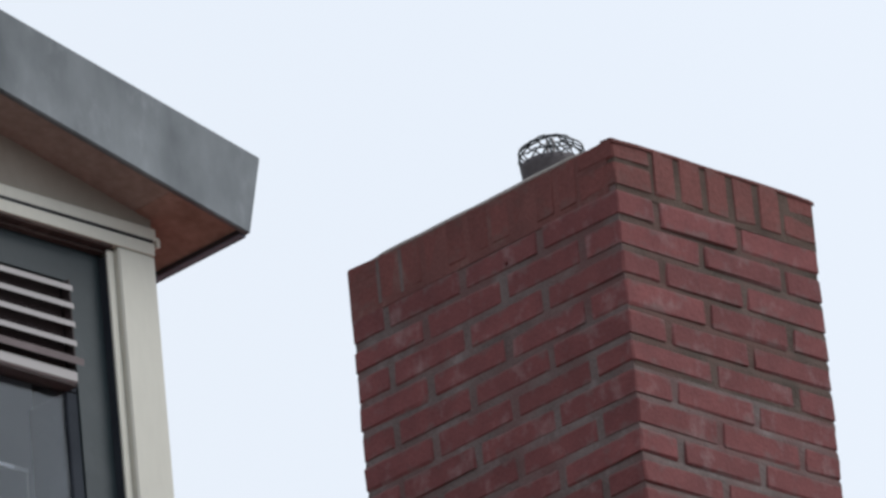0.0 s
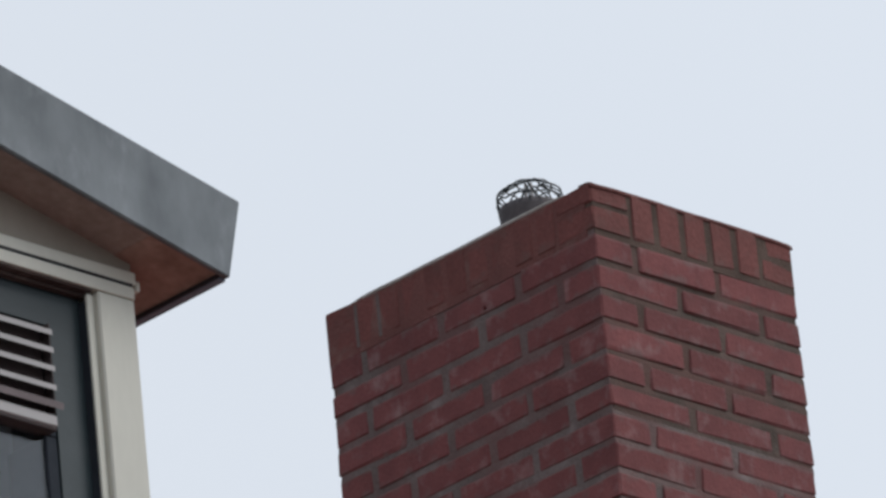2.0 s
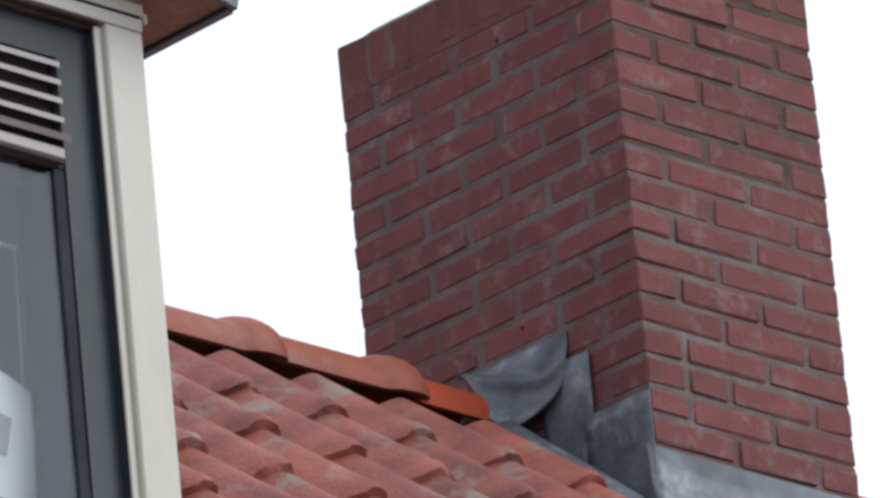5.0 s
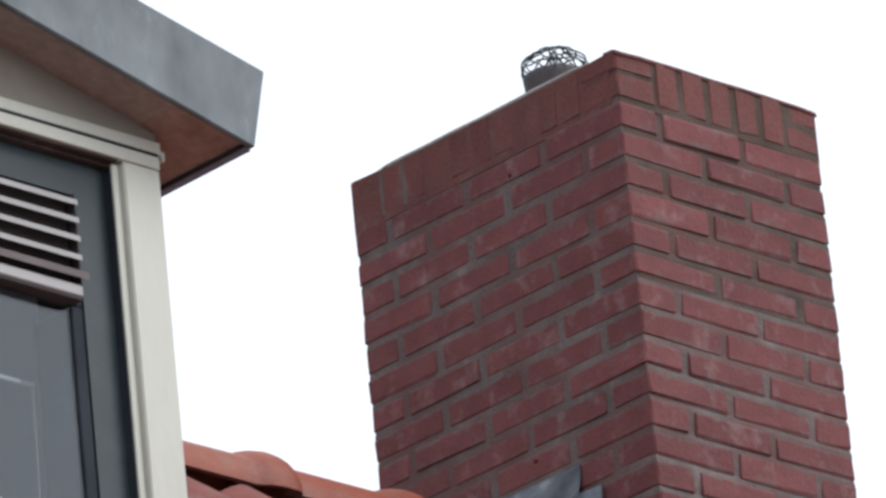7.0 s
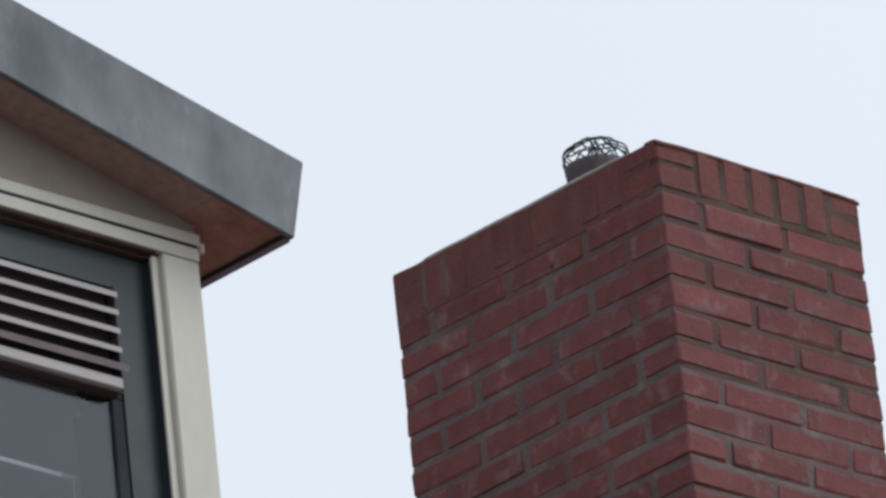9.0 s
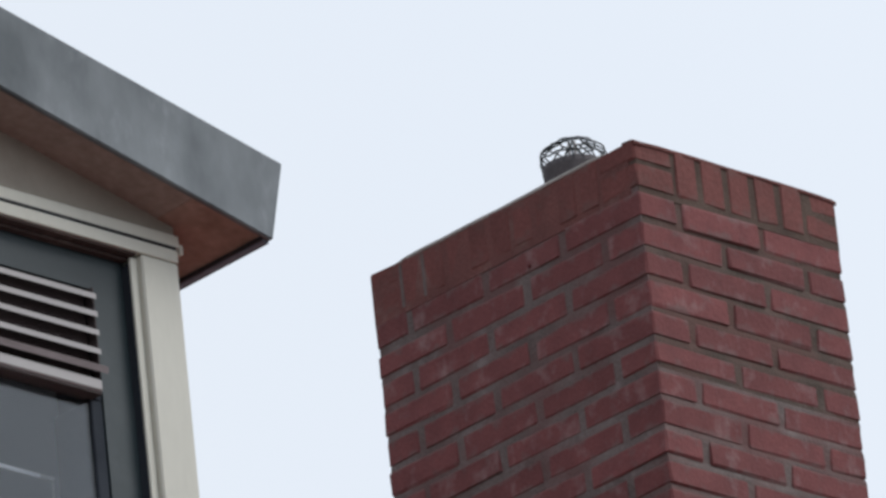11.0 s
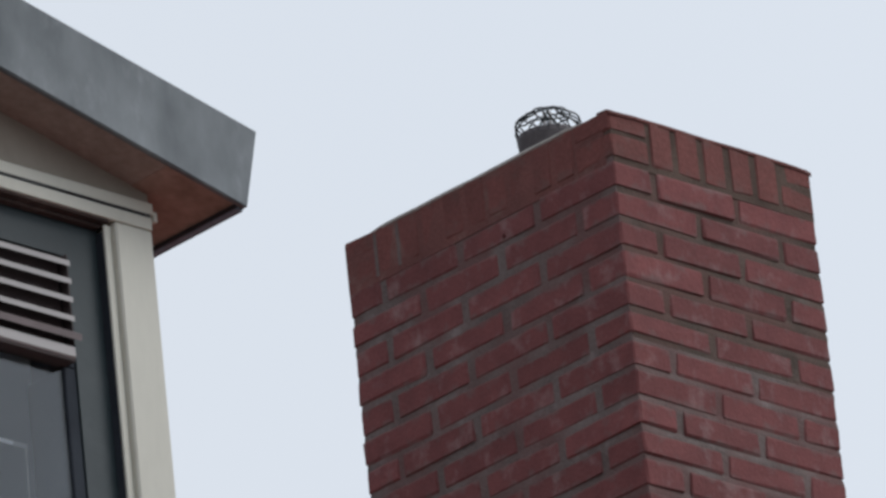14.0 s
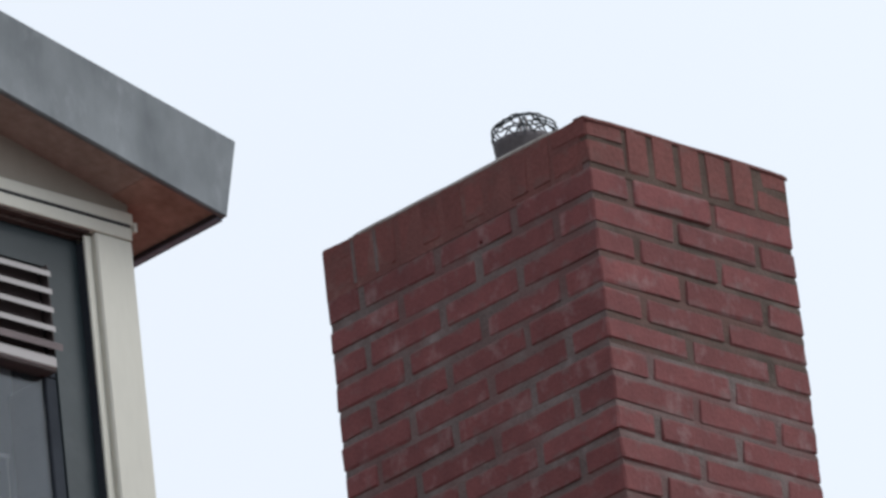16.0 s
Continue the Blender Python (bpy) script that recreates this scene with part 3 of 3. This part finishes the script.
part("pipe", bm, POT, pot, "dark grey metal pipe", True)


def guard(a, h):
    """A point of the balloon guard: compass angle a, h from 0 at the rim to 1 at the crown."""
    r = 0.062 + 0.004 * math.sin(min(1, h * 2.2) * math.pi / 2) if h < 0.45 else 0.066 * math.cos((h - 0.45) / 0.55 * math.pi / 2) ** 0.62
    return Vector((r * math.cos(a), r * math.sin(a), 0.135 + 0.070 * h ** 0.85))


g = random.Random(3)
for k in range(16):
    a0, bend, lean = k * math.pi / 8, g.uniform(-0.25, 0.25), g.choice((-0.45, 0.45))
    pts = [guard(a0 + bend * math.sin(h * 3) + lean * h, h) for h in (0, 0.12, 0.25, 0.38, 0.5, 0.62, 0.74, 0.85, 0.94)]
    part("wire", tube(bmesh.new(), pts, 0.0017, 5), WIRE, pot)
for h in (0.02, 0.3, 0.58, 0.8, 0.94):
    pts = [guard(a * math.pi / 12, h) + Vector((0, 0, g.uniform(-0.0035, 0.0035))) for a in range(24)]
    part("wire_ring", tube(bmesh.new(), pts, 0.0019, 5, True), WIRE, pot)
for dx in (-0.006, 0.006):
    part("centre_rod", tube(bmesh.new(), [(dx, -dx, 0.12), (dx * 0.6, -dx * 0.6, 0.203)], 0.0034, 8), ALU, pot, "pale metal rod")


# ---- lead flashing on the chimney's flank ----
def wrinkle(y, z, k=0.0):
    return 0.006 * noise.noise(Vector((y * 14 + k, z * 14, k))) + 0.003 * noise.noise(Vector((y * 40, z * 40, k)))


# saddle sheet: from the wall joint over the end of the ridge
bm = bmesh.new()
rows = []
HEM = ((-0.03, 0.453, 10.393), (-0.072, 0.388, 10.328), (-0.084, 0.347, 10.262), (-0.066, 0.312, 10.240), (-0.042, 0.275, 10.254),
       (-0.020, 0.225, 10.290), (-0.012, 0.200, 10.340))


def along(points, u):
    """A smooth curve through the points, u from 0 to 1."""
    f = u * (len(points) - 1)
    i = min(int(f), len(points) - 2)
    f -= i
    p = [Vector(points[max(0, min(len(points) - 1, i + d))]) for d in (-1, 0, 1, 2)]
    return 0.5 * (2 * p[1] + (p[2] - p[0]) * f + (2 * p[0] - 5 * p[1] + 4 * p[2] - p[3]) * f ** 2 + (3 * p[1] - p[0] - 3 * p[2] + p[3]) * f ** 3)


for i in range(33):
    u = i / 32
    a = Vector((-0.007, 0.494 - 0.294 * u, 10.417 - 0.006 * u))
    b = along(HEM, u)
    row = []
    for j in range(17):
        v = j / 16
        q = a.lerp(b, v)
        puff = 0.010 * math.sin(math.pi * v) * (1 - u) ** 0.5
        f = (v - 0.25 - 0.52 * u - 0.05 * math.sin(u * 9)) / 0.16
        crease = 0.016 * (max(0, 1 + f) if f < 0 else max(0, 1 - 3 * f)) * math.sin(math.pi * (0.06 + 0.9 * u)) ** 0.6
        dent = 0.008 * noise.noise(Vector((q.y * 26, q.z * 26, 3.1))) * math.sin(math.pi * min(1, v * 1.3))
        row.append(q + Vector((-puff * 0.6 - crease - max(-0.004, dent) - 0.0, 0, puff * 0.6 + crease * 0.4)))
    rows.append(row)
sheet(bm, rows, 0.003)
part("lead_saddle", bm, LEAD, chimney, "crumpled grey lead saddle over the ridge end", True)


def step_flashing(ya, yb_, zt, zl, k):
    bm = bmesh.new()
    rows = []
    for i in range(9):
        u = i / 8
        y = ya + (yb_ - ya) * u
        row = []
        for j in range(12):
            v = j / 11
            z = zt - v * (zt - zl) - 0.003 * u
            row.append((-0.0075 - 0.004 * k - 0.004 * v - abs(wrinkle(y, z, k)) * 0.6, y, z))
        rows.append(row)
    sheet(bm, rows, 0.0025)
    return part("lead_step", bm, LEAD, chimney, "grey lead step flashing", True)


step_flashing(0.275, 0.142, 10.352, 9.96, 1)
step_flashing(0.165, -0.012, 10.217, 9.86, 2)
# soaker strip lying on the roof beside the stack
bm = bmesh.new()
rows = [[on_roof(x, s, h + 0.004 * noise.noise(Vector((x * 20, s * 6, 1))))
         for x, h in ((-0.178, 0.044), (-0.165, 0.070), (-0.145, 0.086), (-0.115, 0.096), (-0.09, 0.092), (-0.06, 0.062), (-0.012, 0.050))]
        for s in [0.165 + 0.05 * i for i in range(13)]]
sheet(bm, rows, 0.003)
part("lead_gutter", bm, LEAD, chimney, "pale grey lead gutter between tiles and stack", True)
# apron on the street face
bm = bmesh.new()
rows = []
for i in range(13):
    x = -0.03 + i * (CW + 0.06) / 12
    w = 0.004 * noise.noise(Vector((x * 9, 4, 2)))
    rows.append([(x, -0.008, 10.10), (x, -0.012 + w, 10.02), (x, -0.02 + w, 9.965)] + [on_roof(x, s, 0.055 + w) for s in (0.66, 0.74, 0.82)])
sheet(bm, rows, 0.003)
part("lead_apron", bm, LEAD, chimney, "grey lead apron at the foot of the stack", True)

# ---- dormer ----
dormer = thing("dormer", "dormer with cream frame, zinc-clad sloping roof edge and dark green window", "dormer")
CT, ST = math.cos(TILT), math.sin(TILT)
EX, EZ = -2.676, 9.711           # lower corner of the roof edge, at the front
FY = -1.70
RUN = (EX - DXC) / CT            # length of one roof slope
TH = 0.152


def slope_pt(along, up, y):
    """A point of the dormer's near roof slab: metres up the slope from its eave, metres square to it."""
    return Vector((EX - along * CT + up * ST, y, EZ + along * ST + up * CT))


def mirrored(p):
    return Vector((2 * DXC - p[0], p[1], p[2]))


for mir in (False, True):
    fix = mirrored if mir else Vector
    # zinc fascia board along the front edge
    apex = [Vector((DXC, FY, EZ + RUN * ST + 0.009)), Vector((DXC, FY, EZ + RUN * ST + TH / CT))]
    bm = bmesh.new()
    prism(bm, [fix(slope_pt(0, 0, FY)), apex[0], apex[1], fix(slope_pt(-0.004, TH, FY))], (0, 0.012, 0))
    bmesh.ops.bevel(bm, geom=[e for e in bm.edges], offset=0.002, segments=2, affect="EDGES")
    part("fascia", bm, ZINC, dormer, "weathered grey zinc fascia")
    # side edge board
    bm = bmesh.new()
    prism(bm, [fix(slope_pt(0, 0.0, FY + 0.0125)), fix(slope_pt(0.012, 0.0, FY + 0.0125)), fix(slope_pt(0.012, TH, FY + 0.0125)), fix(slope_pt(0, TH, FY + 0.0125))],
          (0, 1.5, 0))
    part("side_fascia", bm, ZINC, dormer, "weathered grey zinc edge")
    # roof sheet
    bm = bmesh.new()
    prism(bm, [fix(slope_pt(0.0285, TH - 0.03, FY + 0.0125)), Vector((DXC, FY + 0.0125, EZ + RUN * ST + (TH - 0.03) / CT)),
               Vector((DXC, FY + 0.0125, EZ + RUN * ST + (TH - 0.004) / CT)), fix(slope_pt(0.0285, TH - 0.004, FY + 0.0125))], (0, 2.0, 0))
    part("roof_sheet", bm, ZINC, dormer)
    # soffit boards under the overhang: one outside the wall, toned redder as the better lit end, a painted one along
    # the front
    cut = 0.165
    bm = bmesh.new()
    prism(bm, [fix(slope_pt(0.0125, 0.006, FY + 0.0125)), fix(slope_pt(cut, 0.006, FY + 0.0125)), fix(slope_pt(cut, 0.02, FY + 0.0125)),
               fix(slope_pt(0.0125, 0.02, FY + 0.0125))], (0, 1.5, 0))
    part("soffit_end", bm, SOFFIT_END, dormer, "reddish-brown stained soffit end, toned for the stronger light there")
    bm = bmesh.new()
    prism(bm, [fix(slope_pt(cut, 0.007, FY + 0.0125)), Vector((DXC, FY + 0.0125, EZ + RUN * ST + 0.014)),
               Vector((DXC, FY + 0.0125, EZ + RUN * ST + 0.03)), fix(slope_pt(cut, 0.02, FY + 0.0125))], (0, 1.5, 0))
    part("soffit", bm, SOFFIT, dormer, "beige-brown weathered soffit board")
    # folded zinc lip of the side edge and the dark gap inside it
    for a0, a1, u0, u1, mat, nm in ((-0.001, 0.012, -0.002, 0.004, EDGE_ZINC, "edge_lip"), (0.0125, 0.0165, -0.001, 0.0055, RUBBER, "edge_gap")):
        bm = bmesh.new()
        prism(bm, [fix(slope_pt(a0, u0, FY + 0.013)), fix(slope_pt(a1, u0, FY + 0.013)), fix(slope_pt(a1, u1, FY + 0.013)), fix(slope_pt(a0, u1, FY + 0.013))], (0, 1.48, 0))
        part(nm, bm, mat, dormer)
    # cream panel between head rail and soffit, its shade put into a darker colour
    bm = bmesh.new()
    xo = DXR if not mir else DXL
    prism(bm, [Vector((xo, DY + 0.006, ZR + 0.004)), Vector((DXC, DY + 0.006, ZR + 0.004)),
               Vector((DXC, DY + 0.006, EZ + RUN * ST + 0.01)), Vector((xo, DY + 0.006, EZ + abs(EX - DXR) * 0.229 + 0.01))], (0, 0.03, 0))
    part("gable_panel", bm, SHADED_PANEL, dormer, "cream panel, its colour darkened for the shade under the soffit")
    # cheek wall
    xs = sorted((xo + (-0.002 if not mir else 0.002), xo + (-0.06 if not mir else 0.06)))
    bm = bmesh.new()
    prism(bm, [(xs[0], DY + 0.12, 8.45), (xs[0], DY + 0.12, 9.73), (xs[0], 0.10, 9.73), (xs[0], 0.0, 9.55)], (xs[1] - xs[0], 0, 0))
    part("cheek", bm, ZINC, dormer, "grey zinc cheek")

# trim strip with the open joint above the head rail
part("trim_strip", boxed((DXL - 0.004, DY - 0.001, ZR - 0.006), (DXR + 0.004, DY + 0.03, ZR + 0.016), 0.0015), CREAM, dormer, "cream trim strip above an open joint")
part("trim_end", boxed((DXR + 0.0045, DY - 0.001, ZR - 0.016), (DXR + 0.013, DY + 0.02, ZR + 0.002), 0.002), CREAM, dormer)
bm = bmesh.new()
steps = 48
low, top = [], []
for k in range(steps + 1):
    x = DXL + (DXR - 0.004 - DXL) * k / steps
    w = 0.0042 * noise.noise(Vector((x * 13, 0.4, 0.2)))
    low.append((x, DY - 0.0008, ZR - 0.0102 + w * 0.8))
    top.append((x, DY - 0.0008, ZR - 0.0058))
vs = [[bm.verts.new(Vector(p) + Vector((0, d, 0))) for p in row] for row in (low, top) for d in (0.0, 0.02)]
for k in range(steps):
    for a, b in ((0, 2), (2, 3), (3, 1), (1, 0)):
        bm.faces.new((vs[a][k], vs[a][k + 1], vs[b][k + 1], vs[b][k]))
part("joint_gap", bm, RUBBER, dormer, "dark open joint")
WZ0 = 8.72
window = part("window", boxed((DXL, DY, ZR - 0.0335), (DXR, DY + 0.11, ZR - 0.0105), 0.0015), CREAM, dormer, "cream timber window frame with a dark green sash")
for xa, xb in ((DXR - 0.082, DXR), (DXL, DXL + 0.082)):
    part("post", boxed((xa, DY + 0.0015, WZ0), (xb, DY + 0.118, ZR - 0.0345), 0.003), CREAM, window)
part("post_bead", boxed((DXR - 0.098, DY + 0.013, WZ0), (DXR - 0.0825, DY + 0.019, ZR - 0.0390), 0.0015), CREAM, window)
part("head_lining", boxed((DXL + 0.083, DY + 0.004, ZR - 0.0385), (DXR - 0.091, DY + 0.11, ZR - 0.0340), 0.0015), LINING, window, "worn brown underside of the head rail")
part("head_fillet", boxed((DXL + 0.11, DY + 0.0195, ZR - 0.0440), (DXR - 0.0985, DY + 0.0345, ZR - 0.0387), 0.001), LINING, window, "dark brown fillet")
part("sill", boxed((DXL - 0.02, DY - 0.05, WZ0 - 0.06), (DXR + 0.02, DY + 0.118, WZ0 - 0.001), 0.004), CREAM, window)
part("apron_panel", boxed((DXL, DY + 0.02, 8.40), (DXR, DY + 0.06, WZ0 - 0.061)), ZINC, window)

SY = -1.565                        # front of the sash
SXR = DXR - 0.0985
SZT = ZR - 0.040
part("seal", boxed((DXR - 0.0985, DY + 0.0192, WZ0), (DXR - 0.083, DY + 0.0345, ZR - 0.0505)), BEAD, window)
part("sash_stile", boxed((SXR - 0.068, SY, WZ0 + 0.002), (SXR + 0.004, SY + 0.045, SZT - 0.001), 0.0), GREEN, window)
part("sash_stile", boxed((DXC - 0.05, SY, WZ0 + 0.002), (DXC + 0.05, SY + 0.045, SZT - 0.001), 0.0), GREEN, window)
part("sash_stile", boxed((DXL + 0.118, SY, WZ0 + 0.002), (DXL + 0.176, SY + 0.045, SZT - 0.001), 0.0), GREEN, window)
part("sash_rail", boxed((DXC + 0.0505, SY, SZT - 0.066), (SXR - 0.068, SY + 0.044, SZT - 0.001), 0.0), GREEN, window)
part("sash_rail", boxed((DXL + 0.1765, SY, SZT - 0.066), (DXC - 0.0505, SY + 0.044, SZT - 0.001), 0.0), GREEN, window)
part("sash_rail", boxed((DXC + 0.0505, SY, WZ0 + 0.002), (SXR - 0.068, SY + 0.044, WZ0 + 0.07), 0.0), GREEN, window)
part("sash_rail", boxed((DXL + 0.1765, SY, WZ0 + 0.002), (DXC - 0.0505, SY + 0.044, WZ0 + 0.07), 0.0), GREEN, window)
part("glazing_bead", boxed((SXR - 0.094, SY + 0.003, WZ0 + 0.071), (SXR - 0.0685, SY + 0.10, 9.4065), 0.002), BEAD, window, "dark glazing bead")
part("glazing_bead", boxed((SXR - 0.0825, SY + 0.003, 9.4070), (SXR - 0.0685, SY + 0.10, SZT - 0.067), 0.002), BEAD, window, "dark glazing bead")
for xa, xb, zt in ((DXC + 0.051, SXR - 0.093, 9.4115), (DXL + 0.177, DXC - 0.051, SZT - 0.0665)):
    pane = part("pane", boxed((xa, SY + 0.008, WZ0 + 0.0705), (xb, SY + 0.014, zt)), GLASS, window, "window pane reflecting grey sky")
    pane.visible_shadow = False

# ventilation grille across the top of the pane
VX0, VX1 = DXC + 0.055, SXR - 0.086
grille = tagged(new("vent_grille"), "grey aluminium louvred vent across the top of the window", "vent")
part("housing", boxed((VX0, SY + 0.002, 9.4118), (VX1 - 0.001, SY + 0.0275, 9.604), 0.002), SLOT, grille, "dark slots behind the louvres")
for z in (9.576, 9.544, 9.511, 9.477):
    bm = bmesh.new()
    prism(bm, [(VX0, SY - 0.024, z), (VX0, SY - 0.024, z + 0.0098), (VX0, SY + 0.0015, z + 0.023), (VX0, SY + 0.0015, z + 0.018)], (VX1 - VX0, 0, 0))
    part("louvre", bm, ALU, grille)
bm = bmesh.new()
prism(bm, [(VX0, SY - 0.030, 9.4415), (VX0, SY - 0.032, 9.453), (VX0, SY + 0.0015, 9.474), (VX0, SY + 0.0015, 9.462)], (VX1 + 0.006 - VX0, 0, 0))
part("hood_louvre", bm, BROWN_ALU, grille, "brown drip louvre")
part("bottom_bar", boxed((VX0, SY - 0.022, 9.412), (VX1, SY + 0.0015, 9.434), 0.003), ALU, grille)

part("end_plate", boxed((VX1 - 0.0008, SY - 0.017, 9.440), (VX1 + 0.0012, SY + 0.0018, 9.600)), SLOT, grille, "dark end plate")
# added dark strip: the shadow line between bottom bar and pane
part("drip_lip", boxed((VX0, SY - 0.018, 9.4075), (VX1, SY + 0.0075, 9.4116), 0.001), SLOT, grille, "dark strip drawn as the bottom bar's shadow line")

# ---- room behind the window ----
room = tagged(new("attic_room"), "plain grey attic room behind the dormer window", "room", kind="structure")
rx0, rx1, ry1, rz0, rz1 = DXL + 0.08, DXR - 0.08, 0.9, 7.4, 9.66
part("back_wall", boxed((rx0, ry1, rz0), (rx1, ry1 + 0.05, rz1)), WALLS, room)
part("side_wall", boxed((rx0 - 0.05, DY + 0.13, rz0), (rx0 - 0.001, ry1, rz1)), WALLS, room)
part("side_wall", boxed((rx1 + 0.001, DY + 0.13, rz0), (rx1 + 0.018, ry1, rz1)), SHADED_WALL, room, "side wall in a darkened plaster tone that stands for shade")
part("room_ceiling", boxed((rx0, DY + 0.13, rz1 + 0.001), (rx1, ry1, rz1 + 0.03)), WALLS, room)
part("room_floor", boxed((rx0, DY + 0.13, rz0 - 0.05), (rx1, ry1, rz0 - 0.001)), PAVING, room)
part("front_wall", boxed((rx0, DY + 0.125, rz0), (rx1, DY + 0.2, WZ0 - 0.002)), WALLS, room)

# things on the window board inside
part("window_board", boxed((rx0, -1.47, WZ0 - 0.0015), (rx1, -1.15, WZ0 + 0.02), 0.003), CREAM, room)
cushion = tagged(new("cushion"), "plump white cushion with a grey patch propped behind the window", "cushion")
bm = bmesh.new()


def pillow(u, v):
    """A plump square pillow: u, v angles of a rounded ball."""
    def soft(c, e):
        return math.copysign(abs(c) ** e, c)
    return Vector((0.20 * soft(math.cos(v), 0.30) * soft(math.cos(u), 0.6), 0.075 * soft(math.cos(v), 0.8) * soft(math.sin(u), 1.0),
                   0.17 * soft(math.sin(v), 0.38)))


grid = [[bm.verts.new(pillow(2 * math.pi * a / 40, math.pi * (b / 20 - 0.5) * 0.998)) for a in range(40)] for b in range(21)]
for b in range(20):
    for a in range(40):
        bm.faces.new((grid[b][a], grid[b][(a + 1) % 40], grid[b + 1][(a + 1) % 40], grid[b + 1][a]))
bm.faces.new(grid[0][::-1])
bm.faces.new(grid[-1])
part("cover", bm, WHITE, cushion, "white cotton cover", True)
part("patch", boxed((-0.09, -0.0785, -0.01), (0.07, -0.0745, 0.06), 0.001), GREYPAD, cushion, "grey fabric patch")
cushion.location = (-3.13, -1.395, WZ0 + 0.02 + 0.202)
cushion.rotation_euler = (0, radians(14), 0)

# pale rods added behind the pane, in place of the light streaks in the glass
rail = tagged(new("glass_streak"), "thin pale rods added behind the pane to draw the light streaks in the glass", "curtain rail")
part("rod", tube(bmesh.new(), [(-3.75, -1.45, 9.307), (-3.02, -1.45, 9.305)], 0.0035, 8), WHITE, rail)
part("cord", tube(bmesh.new(), [(-2.99, -1.45, 9.30), (-2.992, -1.45, 9.2), (-2.996, -1.45, 9.05)], 0.0012, 6), WALLS, rail)
part("bracket", boxed((-3.024, -1.452, 9.302), (-2.986, -1.446, 9.309), 0.001), WALLS, rail)
